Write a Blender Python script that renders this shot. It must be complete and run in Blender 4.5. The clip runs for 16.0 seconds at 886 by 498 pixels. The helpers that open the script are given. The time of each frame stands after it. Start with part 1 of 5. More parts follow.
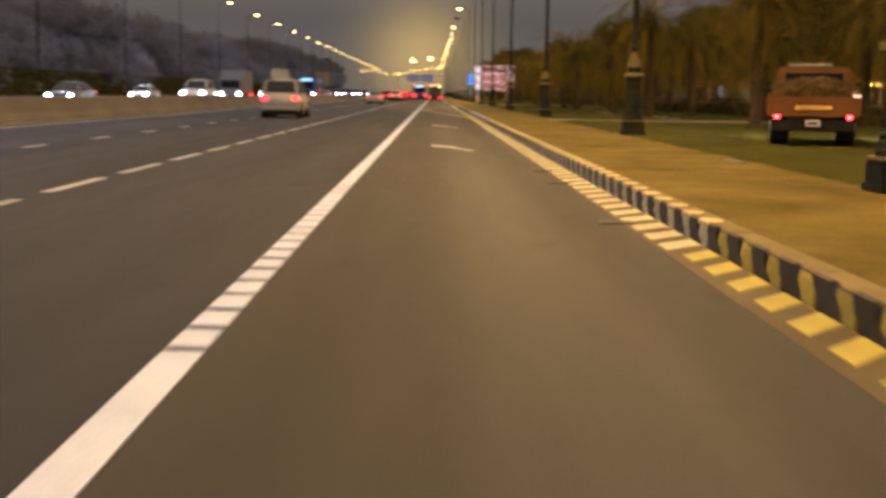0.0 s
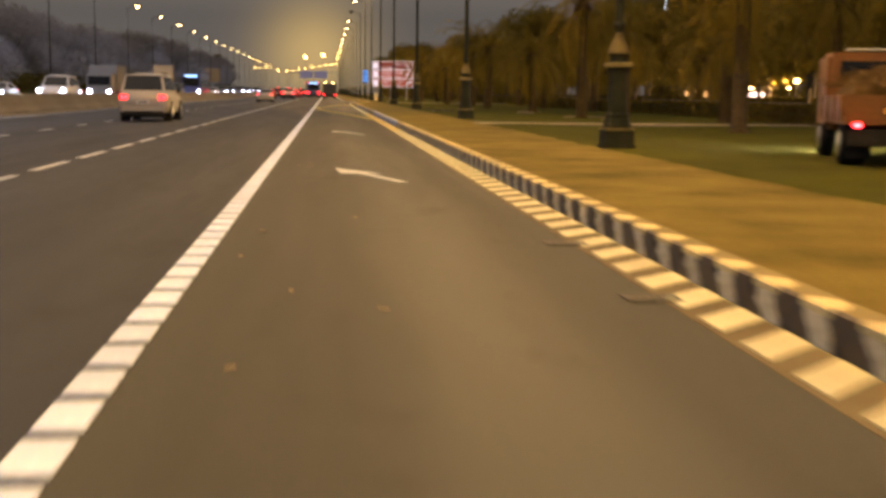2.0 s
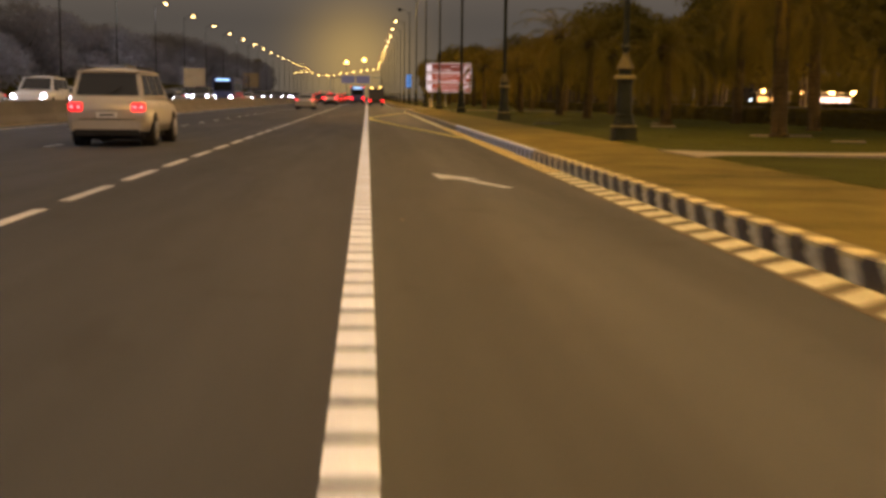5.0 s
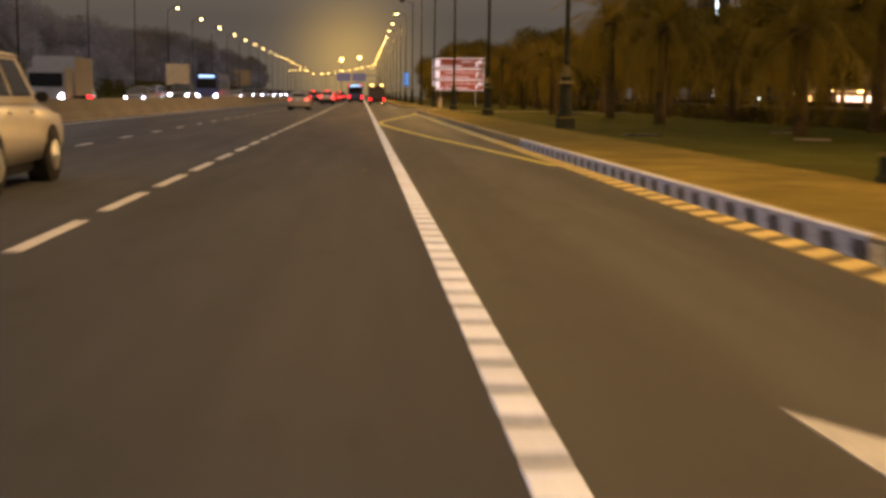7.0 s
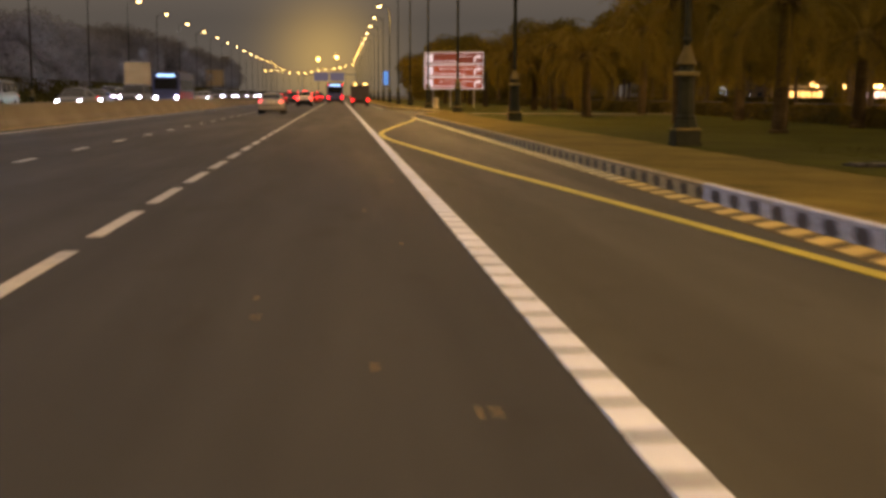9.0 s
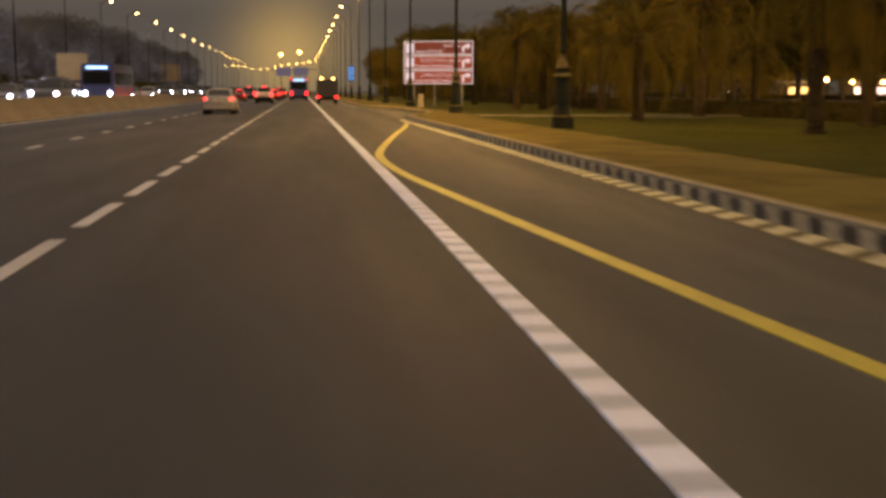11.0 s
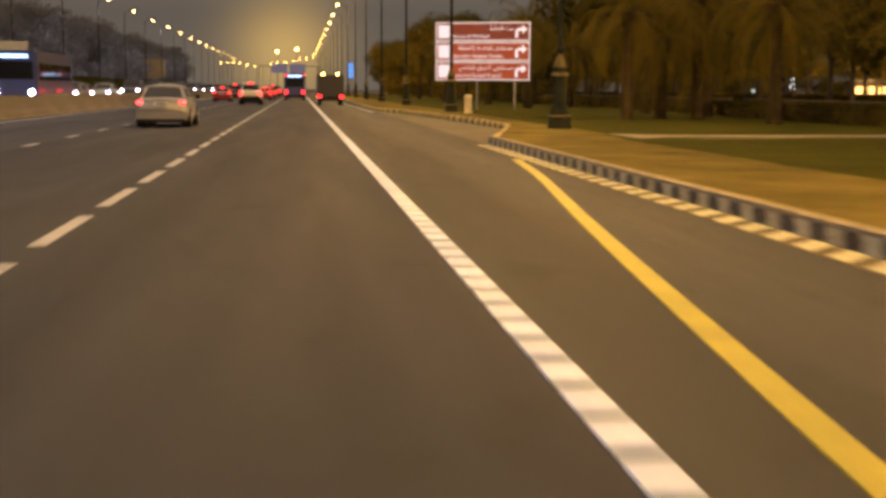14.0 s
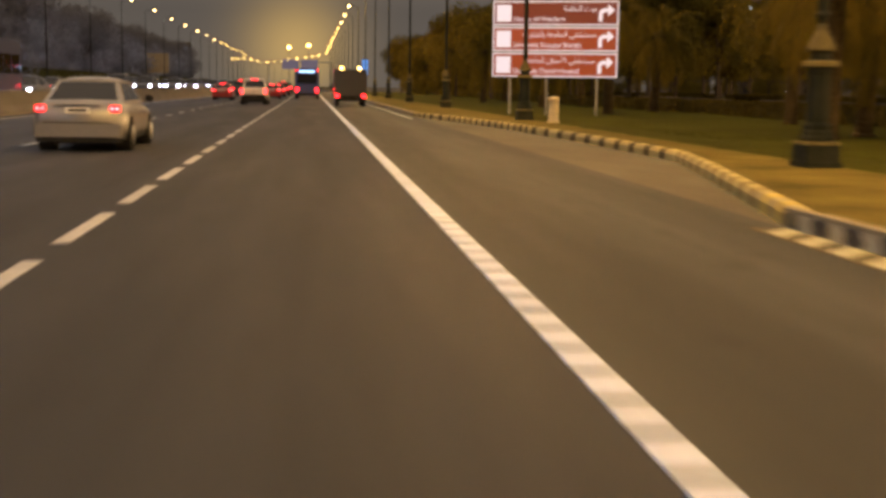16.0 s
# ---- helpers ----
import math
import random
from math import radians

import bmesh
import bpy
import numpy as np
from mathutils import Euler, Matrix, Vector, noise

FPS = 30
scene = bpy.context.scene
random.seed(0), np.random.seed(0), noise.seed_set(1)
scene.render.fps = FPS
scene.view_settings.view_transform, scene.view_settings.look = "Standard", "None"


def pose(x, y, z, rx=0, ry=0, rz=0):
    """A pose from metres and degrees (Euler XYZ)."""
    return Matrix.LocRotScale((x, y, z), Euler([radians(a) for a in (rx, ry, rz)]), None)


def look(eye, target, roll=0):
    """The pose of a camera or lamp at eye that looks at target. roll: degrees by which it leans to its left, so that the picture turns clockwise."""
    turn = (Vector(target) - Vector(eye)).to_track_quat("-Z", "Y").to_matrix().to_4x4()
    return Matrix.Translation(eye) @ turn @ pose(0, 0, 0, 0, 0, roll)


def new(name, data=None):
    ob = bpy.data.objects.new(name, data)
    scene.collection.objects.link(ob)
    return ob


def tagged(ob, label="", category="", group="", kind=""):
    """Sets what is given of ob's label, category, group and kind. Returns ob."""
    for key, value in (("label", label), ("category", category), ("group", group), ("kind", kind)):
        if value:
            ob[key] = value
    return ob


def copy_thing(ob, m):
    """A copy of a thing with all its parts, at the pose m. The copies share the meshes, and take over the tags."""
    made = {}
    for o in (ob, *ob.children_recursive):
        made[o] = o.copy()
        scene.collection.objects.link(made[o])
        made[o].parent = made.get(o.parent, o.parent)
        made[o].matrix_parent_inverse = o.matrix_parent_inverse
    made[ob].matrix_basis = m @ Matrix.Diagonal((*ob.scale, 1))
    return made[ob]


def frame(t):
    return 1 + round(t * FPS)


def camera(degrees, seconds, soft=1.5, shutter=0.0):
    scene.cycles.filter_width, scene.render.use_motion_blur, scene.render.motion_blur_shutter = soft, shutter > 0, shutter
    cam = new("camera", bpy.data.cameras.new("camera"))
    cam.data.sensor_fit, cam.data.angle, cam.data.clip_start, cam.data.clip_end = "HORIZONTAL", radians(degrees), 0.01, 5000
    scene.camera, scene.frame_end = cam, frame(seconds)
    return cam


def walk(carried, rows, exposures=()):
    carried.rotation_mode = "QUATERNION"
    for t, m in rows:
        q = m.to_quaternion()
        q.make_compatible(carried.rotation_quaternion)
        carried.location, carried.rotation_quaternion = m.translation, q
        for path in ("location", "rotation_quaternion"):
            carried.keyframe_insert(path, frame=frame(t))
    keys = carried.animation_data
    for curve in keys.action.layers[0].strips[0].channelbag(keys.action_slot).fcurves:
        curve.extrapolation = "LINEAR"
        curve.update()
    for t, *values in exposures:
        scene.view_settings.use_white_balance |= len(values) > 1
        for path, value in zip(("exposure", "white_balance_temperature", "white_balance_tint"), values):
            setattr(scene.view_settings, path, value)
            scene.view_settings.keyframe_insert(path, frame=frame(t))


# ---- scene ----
cam = camera(40.0, 16.0, soft=3.4, shutter=0.8)
PATH = [
    (0, (1.178, 10.164, 1.233), (1.196, 12.148, 0.981), 0.7),
    (0.5, (1.082, 12.593, 1.227), (1.204, 14.572, 0.97), 0.8),
    (1, (1.063, 14.895, 1.239), (1.248, 16.869, 0.982), 0.7),
    (1.5, (1.07, 17.493, 1.241), (1.274, 19.466, 0.984), 0.4),
    (2, (0.989, 20.143, 1.251), (1.178, 22.118, 0.996), 0.6),
    (2.5, (0.85, 23.071, 1.26), (1.016, 25.048, 1.007), 0.8),
    (3, (0.712, 26.125, 1.252), (0.859, 28.103, 1.0), 0.8),
    (3.5, (0.567, 29.246, 1.237), (0.699, 31.226, 0.984), 0.4),
    (4, (0.403, 32.435, 1.248), (0.526, 34.416, 1.001), 0.4),
    (4.5, (0.221, 35.648, 1.252), (0.344, 37.629, 1.006), 0.6),
    (5, (0.054, 39.057, 1.259), (0.179, 41.038, 1.012), 0.6),
    (7.5, (-0.821, 58.069, 1.309), (-0.684, 60.049, 1.059), 0.6),
    (8, (-0.968, 61.851, 1.312), (-0.827, 63.83, 1.063), 0.5),
    (8.5, (-1.112, 66.553, 1.337), (-0.957, 68.531, 1.084), 0.4),
    (9, (-1.201, 70.738, 1.332), (-1.032, 72.715, 1.081), 0.1),
    (9.5, (-1.292, 74.584, 1.333), (-1.104, 76.559, 1.078), 0.4),
    (10, (-1.315, 79.032, 1.32), (-1.11, 81.005, 1.063), 0.3),
    (12.5, (-1.302, 101.677, 1.341), (-1.06, 103.646, 1.084), 0.3),
    (13, (-1.275, 106.217, 1.34), (-1.032, 108.186, 1.082), 0.3),
    (13.5, (-1.255, 110.599, 1.333), (-1.016, 112.568, 1.075), 0.3),
    (14, (-1.251, 114.741, 1.355), (-1.018, 116.71, 1.095), 0.3),
    (14.5, (-1.243, 119.123, 1.347), (-1.013, 121.092, 1.085), 0.5),
    (15, (-1.239, 123.321, 1.337), (-1.019, 125.292, 1.076), 0.3),
    (15.5, (-1.303, 127.739, 1.348), (-1.089, 129.71, 1.084), 0.6),
    (16, (-1.376, 132.774, 1.369), (-1.159, 134.745, 1.106), 0.8),
]
EXPOSURES = [(0.0, 0.39, 5600, 10), (0.6, 0.48, 5600, 10), (1.0, 0.48, 5650, 10), (2.5, 0.37, 5850, 10), (4.0, 0.10, 6100, 10), (5.0, 0.02, 6200, 10), (7.5, 0.20, 6350, 11), (8.5, 0.18, 6350, 11), (9.5, 0.10, 6350, 11), (10.0, 0.10, 6350, 11), (12.5, 0.22, 6400, 10), (13.5, 0.40, 6450, 10), (14.2, 0.36, 6450, 10), (15.0, 0.26, 6350, 10), (16.0, 0.26, 6200, 10)]
walk(cam, [(t, look(e, g, r)) for t, e, g, r in PATH], EXPOSURES)


# ---- light ----
SODIUM = (1.0, 0.515, 0.125)
PALE = (0.80, 0.82, 1.0)


def night_sky():
    """Hazy city night: dim brown-grey low sky, warmer and lighter over the far end of the road; brighter overhead, out
    of view, to fill shade.
    """
    w = bpy.data.worlds.new("night_sky")
    w.use_nodes = True
    scene.world = w
    nt = w.node_tree
    bg = nt.nodes["Background"]
    tc = nt.nodes.new("ShaderNodeTexCoord")
    sep = nt.nodes.new("ShaderNodeSeparateXYZ")
    nt.links.new(tc.outputs["Generated"], sep.inputs[0])
    up = nt.nodes.new("ShaderNodeValToRGB")
    cr = up.color_ramp
    cr.elements[0].position, cr.elements[0].color = 0.0, (0.064, 0.052, 0.041, 1)
    # Unseen upper sky, made brighter than the horizon to lift shaded foliage.
    cr.elements[1].position, cr.elements[1].color = 0.45, (0.315, 0.230, 0.160, 1)
    e = cr.elements.new(0.06)
    e.color = (0.055, 0.045, 0.036, 1)
    nt.links.new(sep.outputs["Z"], up.inputs["Fac"])
    dot = nt.nodes.new("ShaderNodeVectorMath")
    dot.operation = "DOT_PRODUCT"
    dot.inputs[1].default_value = Vector((-0.01, 1.0, 0.03)).normalized()
    nt.links.new(tc.outputs["Generated"], dot.inputs[0])
    glow = nt.nodes.new("ShaderNodeMapRange")
    glow.inputs["From Min"].default_value, glow.inputs["From Max"].default_value = 0.88, 1.0
    nt.links.new(dot.outputs["Value"], glow.inputs["Value"])
    add = nt.nodes.new("ShaderNodeMixRGB")
    add.blend_type = "ADD"
    add.inputs[2].default_value = (0.195, 0.114, 0.020, 1)
    power = nt.nodes.new("ShaderNodeMath")
    power.operation = "POWER"
    power.inputs[1].default_value = 150.0
    nt.links.new(glow.outputs[0], power.inputs[0])
    nt.links.new(power.outputs[0], add.inputs[0])
    nt.links.new(up.outputs[0], add.inputs[1])
    nt.links.new(add.outputs[0], bg.inputs["Color"])
    bg.inputs["Strength"].default_value = 1.7


night_sky()
LAMP_POWER = 11300.0


# ---- materials ----
def nodes_of(name):
    m = bpy.data.materials.new(name)
    m.use_nodes = True
    nt = m.node_tree
    return m, nt, nt.nodes["Principled BSDF"]


def noise_node(nt, scale, detail=4.0, stretch=(1, 1, 1), rough=0.6):
    tc = nt.nodes.new("ShaderNodeTexCoord")
    mp = nt.nodes.new("ShaderNodeMapping")
    mp.inputs["Scale"].default_value = stretch
    n = nt.nodes.new("ShaderNodeTexNoise")
    n.inputs["Scale"].default_value, n.inputs["Detail"].default_value, n.inputs["Roughness"].default_value = scale, detail, rough
    nt.links.new(tc.outputs["Object"], mp.inputs[0])
    nt.links.new(mp.outputs[0], n.inputs["Vector"])
    return n.outputs["Fac"]


def ramp(nt, fac, a, b, lo=0.3, hi=0.7):
    r = nt.nodes.new("ShaderNodeValToRGB")
    r.color_ramp.elements[0].position, r.color_ramp.elements[0].color = lo, (*a, 1)
    r.color_ramp.elements[1].position, r.color_ramp.elements[1].color = hi, (*b, 1)
    nt.links.new(fac, r.inputs["Fac"])
    return r.outputs["Color"]


def mix(nt, kind, fac, a, b):
    x = nt.nodes.new("ShaderNodeMixRGB")
    x.blend_type = kind
    if isinstance(fac, float):
        x.inputs[0].default_value = fac
    else:
        nt.links.new(fac, x.inputs[0])
    nt.links.new(a, x.inputs[1])
    nt.links.new(b, x.inputs[2])
    return x.outputs[0]


def surface(name, a, b, big=0.5, fine=30.0, rough=0.7, metal=0.0, bump=0.2, wear=0.5, stretch=(1, 1, 1), vary=0.0, dist=0.01):
    """A two-scale surface: colour between a and b in large patches, darkened and roughened by a fine grain."""
    m, nt, bs = nodes_of(name)
    col = ramp(nt, noise_node(nt, big, 5, stretch), a, b)
    grain = noise_node(nt, fine, 3, (1, 1, 1), 0.7)
    col = mix(nt, "MULTIPLY", wear, col, ramp(nt, grain, (0.45, 0.45, 0.45), (1.2, 1.2, 1.2), 0.25, 0.75))
    if vary:
        oi = nt.nodes.new("ShaderNodeObjectInfo")
        col = mix(nt, "MULTIPLY", vary, col, ramp(nt, oi.outputs["Random"], (0.55, 0.55, 0.55), (1.1, 1.1, 1.1), 0, 1))
    nt.links.new(col, bs.inputs["Base Color"])
    bs.inputs["Roughness"].default_value, bs.inputs["Metallic"].default_value = rough, metal
    bs.inputs["Specular IOR Level"].default_value = 0.12 if rough >= 0.8 else 0.5
    if bump:
        bp = nt.nodes.new("ShaderNodeBump")
        bp.inputs["Strength"].default_value, bp.inputs["Distance"].default_value = bump, dist
        nt.links.new(grain, bp.inputs["Height"])
        nt.links.new(bp.outputs[0], bs.inputs["Normal"])
    return m


def glowing(name, colour, strength, base=None):
    m, nt, bs = nodes_of(name)
    bs.inputs["Base Color"].default_value = (*(base or colour), 1)
    bs.inputs["Emission Color"].default_value, bs.inputs["Emission Strength"].default_value = (*colour, 1), strength
    bs.inputs["Roughness"].default_value = 0.4
    return m


def asphalt_material(name, lo, hi, dusty=()):
    m, nt, bs = nodes_of(name)
    tone = ramp(nt, noise_node(nt, 0.25, 5, (1, 0.12, 1)), lo, hi, 0.3, 0.72)
    tracks = ramp(nt, noise_node(nt, 0.9, 3, (1, 0.01, 1)), (0.78, 0.78, 0.78), (1.1, 1.1, 1.1), 0.3, 0.7)
    stains = ramp(nt, noise_node(nt, 1.3, 6, (1, 0.5, 1)), (0.72, 0.70, 0.68), (1, 1, 1), 0.30, 0.42)
    grain = noise_node(nt, 85, 2, (1, 1, 1), 0.8)
    col = mix(nt, "MULTIPLY", 1.0, tone, tracks)
    col = mix(nt, "MULTIPLY", 0.8, col, stains)
    if dusty:
        pos = nt.nodes.new("ShaderNodeSeparateXYZ")
        coord = nt.nodes.new("ShaderNodeTexCoord")
        wobble = nt.nodes.new("ShaderNodeMath")
        wobble.operation = "MULTIPLY_ADD"
        wobble.inputs[1].default_value = 0.9
        nt.links.new(coord.outputs["Object"], pos.inputs[0])
        nt.links.new(noise_node(nt, 0.35, 3, (1, 0.25, 1)), wobble.inputs[0])
        nt.links.new(pos.outputs["X"], wobble.inputs[2])
        bands = nt.nodes.new("ShaderNodeValToRGB")
        span = nt.nodes.new("ShaderNodeMapRange")
        span.inputs["From Min"].default_value, span.inputs["From Max"].default_value = 0.45, 3.9
        nt.links.new(wobble.outputs[0], span.inputs["Value"])
        nt.links.new(span.outputs[0], bands.inputs["Fac"])
        bands.color_ramp.interpolation = "EASE"
        while len(bands.color_ramp.elements) < len(dusty):
            bands.color_ramp.elements.new(0.5)
        for e, (at, v) in zip(bands.color_ramp.elements, dusty):
            e.position, e.color = at, (v, v * 0.985, v * 0.95, 1)
        col = mix(nt, "MULTIPLY", 1.0, col, bands.outputs["Color"])
    col = mix(nt, "MULTIPLY", 0.75, col, ramp(nt, grain, (0.4, 0.4, 0.4), (1.5, 1.45, 1.4), 0.3, 0.75))
    nt.links.new(col, bs.inputs["Base Color"])
    nt.links.new(ramp(nt, noise_node(nt, 0.6, 4, (1, 0.1, 1)), (0.68, 0.68, 0.68), (0.88, 0.88, 0.88)), bs.inputs["Roughness"])
    bs.inputs["Specular IOR Level"].default_value = 0.15
    bp = nt.nodes.new("ShaderNodeBump")
    bp.inputs["Strength"].default_value, bp.inputs["Distance"].default_value = 0.5, 0.006
    nt.links.new(grain, bp.inputs["Height"])
    nt.links.new(bp.outputs[0], bs.inputs["Normal"])
    return m


ASPHALT = asphalt_material("asphalt", (0.025, 0.0295, 0.038), (0.041, 0.047, 0.059))
SHOULDER = asphalt_material("pale_asphalt", (0.046, 0.050, 0.048), (0.071, 0.077, 0.074), ((0.0, 0.92), (0.16, 0.78), (0.30, 0.80), (0.47, 1.12), (0.60, 1.12), (0.76, 0.84), (0.90, 0.86), (1.0, 1.0)))
GROUND = surface("sandy_ground", (0.10, 0.085, 0.06), (0.17, 0.145, 0.10), 0.08, 12, 0.95)
CONCRETE = surface("concrete", (0.18, 0.155, 0.11), (0.27, 0.235, 0.17), 0.5, 40, 0.85)
BAY = surface("worn_concrete", (0.085, 0.078, 0.058), (0.135, 0.124, 0.092), 0.35, 45, 0.85, stretch=(1, 0.4, 1))
PAVING = surface("sand_paving", (0.066, 0.054, 0.013), (0.160, 0.129, 0.030), 0.6, 22, 0.9, bump=0.4)
GRASS = surface("lawn", (0.028, 0.030, 0.003), (0.049, 0.052, 0.005), 0.35, 26, 0.95, bump=0.3, dist=0.02, wear=0.25)
WHITE_LINE = surface("white_line_paint", (0.50, 0.58, 0.80), (0.62, 0.71, 0.94), 1.6, 55, 0.6, vary=0.35)
OLD_WHITE = surface("worn_white_paint", (0.28, 0.29, 0.31), (0.50, 0.52, 0.55), 2.5, 45, 0.7, vary=0.4)
YELLOW = surface("yellow_paint", (0.30, 0.262, 0.006), (0.45, 0.390, 0.012), 2.0, 50, 0.6, vary=0.3)
CREAM = surface("cream_paint", (0.40, 0.375, 0.23), (0.57, 0.535, 0.35), 2.0, 50, 0.65, vary=0.35)
KERB_WHITE = surface("white_kerb_paint", (0.47, 0.42, 0.29), (0.72, 0.65, 0.48), 3.0, 30, 0.8, vary=0.45, wear=0.8)
KERB_BLACK = surface("black_kerb_paint", (0.022, 0.015, 0.007), (0.050, 0.036, 0.016), 3.0, 40, 0.55, vary=0.3)
GUTTER = surface("dusty_gutter", (0.085, 0.072, 0.040), (0.13, 0.110, 0.062), 0.8, 45, 0.85)
WORN_YELLOW = surface("worn_yellow_gutter_paint", (0.42, 0.32, 0.09), (0.60, 0.48, 0.16), 3.0, 40, 0.65, vary=0.3)
# Kerb white and black with bluish light put into the colour.
KERB_BLUE_LIT_WHITE = surface("blue_lit_white_kerb_paint", (0.31, 0.36, 0.54), (0.50, 0.57, 0.82), 3.0, 30, 0.6, vary=0.35, wear=0.8)
KERB_BLUE_LIT_BLACK = surface("blue_lit_black_kerb_paint", (0.022, 0.024, 0.045), (0.045, 0.050, 0.085), 3.0, 40, 0.5, vary=0.3)
KERB_TOP = surface("bare_kerb_top", (0.16, 0.128, 0.055), (0.26, 0.21, 0.095), 1.6, 30, 0.85, vary=0.3, wear=0.7)
KERB_LIP = surface("pale_kerb_lip_paint", (0.50, 0.42, 0.20), (0.68, 0.58, 0.31), 3.0, 30, 0.8, vary=0.4, wear=0.7)
# Same white kerb paint, darkened for the dimmer light farther along.
KERB_DIM_WHITE = surface("dim_lit_white_kerb_paint", (0.34, 0.30, 0.20), (0.54, 0.48, 0.34), 3.0, 30, 0.8, vary=0.45, wear=0.8)
BAY_CREAM = surface("worn_cream_kerb_paint", (0.34, 0.285, 0.13), (0.50, 0.42, 0.20), 3.0, 30, 0.8, vary=0.4, wear=0.8)
BAY_DARK = surface("grimy_kerb_paint", (0.075, 0.062, 0.028), (0.13, 0.108, 0.05), 3.0, 30, 0.8, vary=0.3, wear=0.7)
WORN_LIP = surface("worn_kerb_lip_paint", (0.26, 0.225, 0.15), (0.40, 0.35, 0.24), 3.0, 30, 0.8, vary=0.4, wear=0.8)
KERB_YELLOW = surface("yellow_kerb_paint", (0.45, 0.33, 0.03), (0.68, 0.50, 0.05), 3.0, 40, 0.65, vary=0.3)
IRON = surface("cast_iron", (0.018, 0.017, 0.016), (0.04, 0.038, 0.035), 8, 60, 0.6, 0.6)
POLE_GREEN = surface("dark_green_pole_paint", (0.018, 0.020, 0.012), (0.04, 0.042, 0.026), 2.0, 30, 0.82, 0.0)
POLE_BELL = surface("dull_gold_paint", (0.075, 0.062, 0.024), (0.15, 0.125, 0.05), 5.0, 40, 0.8, 0.0)
POLE_GOLD = surface("faded_gold_paint", (0.15, 0.125, 0.045), (0.28, 0.235, 0.09), 5.0, 40, 0.8, 0.0)
GALV = surface("galvanised_steel", (0.28, 0.28, 0.27), (0.42, 0.42, 0.40), 3, 40, 0.5, 0.7)
BARRIER = surface("cream_barrier_paint", (0.110, 0.102, 0.092), (0.170, 0.158, 0.142), 0.4, 18, 0.85, stretch=(1, 0.5, 2))
BARK = surface("palm_bark", (0.038, 0.028, 0.011), (0.080, 0.058, 0.025), 3, 18, 0.95, bump=0.8, dist=0.03)
TRUNK = surface("tree_bark", (0.045, 0.036, 0.027), (0.09, 0.07, 0.05), 3, 18, 0.95, bump=0.8, dist=0.03)
HEDGE = surface("hedge_leaf", (0.045, 0.038, 0.008), (0.075, 0.063, 0.014), 1.5, 14, 0.8, bump=0.5)
RUBBER = surface("tyre_rubber", (0.012, 0.012, 0.012), (0.025, 0.025, 0.025), 6, 50, 0.85)
RIM = surface("alloy_rim", (0.28, 0.28, 0.28), (0.45, 0.45, 0.45), 6, 40, 0.35, 0.8)
PLASTIC = surface("dark_plastic", (0.012, 0.012, 0.012), (0.026, 0.026, 0.026), 5, 40, 0.8)
PLATE = surface("plate_white", (0.60, 0.60, 0.58), (0.75, 0.75, 0.72), 8, 60, 0.5)
PLATE_BAR = surface("plate_bar_black", (0.02, 0.02, 0.02), (0.05, 0.05, 0.05), 8, 60, 0.6)
CARGO = surface("dry_palm_waste", (0.050, 0.032, 0.010), (0.125, 0.082, 0.030), 4, 20, 0.95, bump=0.9, dist=0.05)
BUILDING = surface("rendered_wall", (0.06, 0.048, 0.034), (0.10, 0.080, 0.056), 0.2, 8, 0.9)
BILLBOARD = surface("cream_board", (0.30, 0.21, 0.09), (0.41, 0.295, 0.135), 0.7, 18, 0.7)
CREAM_POST = surface("cream_plastic", (0.50, 0.40, 0.22), (0.62, 0.52, 0.31), 4, 40, 0.6)


def car_paint(name, c, metal=0.15):
    m = surface(name, tuple(v * 0.85 for v in c), c, 1.5, 20, 0.3, metal, 0.0, 0.25)
    m.node_tree.nodes["Principled BSDF"].inputs["Coat Weight"].default_value = 0.6
    return m


PAINT_WHITE = car_paint("white_car_paint", (0.68, 0.66, 0.62))
PAINT_SILVER = car_paint("champagne_car_paint", (0.34, 0.33, 0.31), 0.6)
PAINT_BEIGE = car_paint("beige_car_paint", (0.42, 0.39, 0.33), 0.3)
PAINT_DARK = car_paint("dark_car_paint", (0.03, 0.032, 0.038))
PAINT_RED = car_paint("red_car_paint", (0.35, 0.03, 0.02))
PAINT_BLUE = car_paint("blue_bus_paint", (0.07, 0.09, 0.22))
PAINT_ORANGE = surface("orange_truck_paint", (0.105, 0.042, 0.005), (0.20, 0.080, 0.010), 1.2, 16, 0.5, 0.0, 0.15, 0.5)


def glass_material():
    m, nt, bs = nodes_of("tinted_glass")
    bs.inputs["Base Color"].default_value = (0.012, 0.013, 0.015, 1)
    bs.inputs["Roughness"].default_value = 0.06
    return m


GLASS = glass_material()


def foliage(name, a, b, big, fine):
    """Leaves that let part of the light through."""
    m = surface(name, a, b, big, fine, 0.8, bump=0)
    nt = m.node_tree
    bs = nt.nodes["Principled BSDF"]
    tr = nt.nodes.new("ShaderNodeBsdfTranslucent")
    nt.links.new(bs.inputs["Base Color"].links[0].from_socket, tr.inputs["Color"])
    mx = nt.nodes.new("ShaderNodeMixShader")
    mx.inputs[0].default_value = 0.45
    nt.links.new(bs.outputs[0], mx.inputs[1])
    nt.links.new(tr.outputs[0], mx.inputs[2])
    nt.links.new(mx.outputs[0], nt.nodes["Material Output"].inputs["Surface"])
    return m


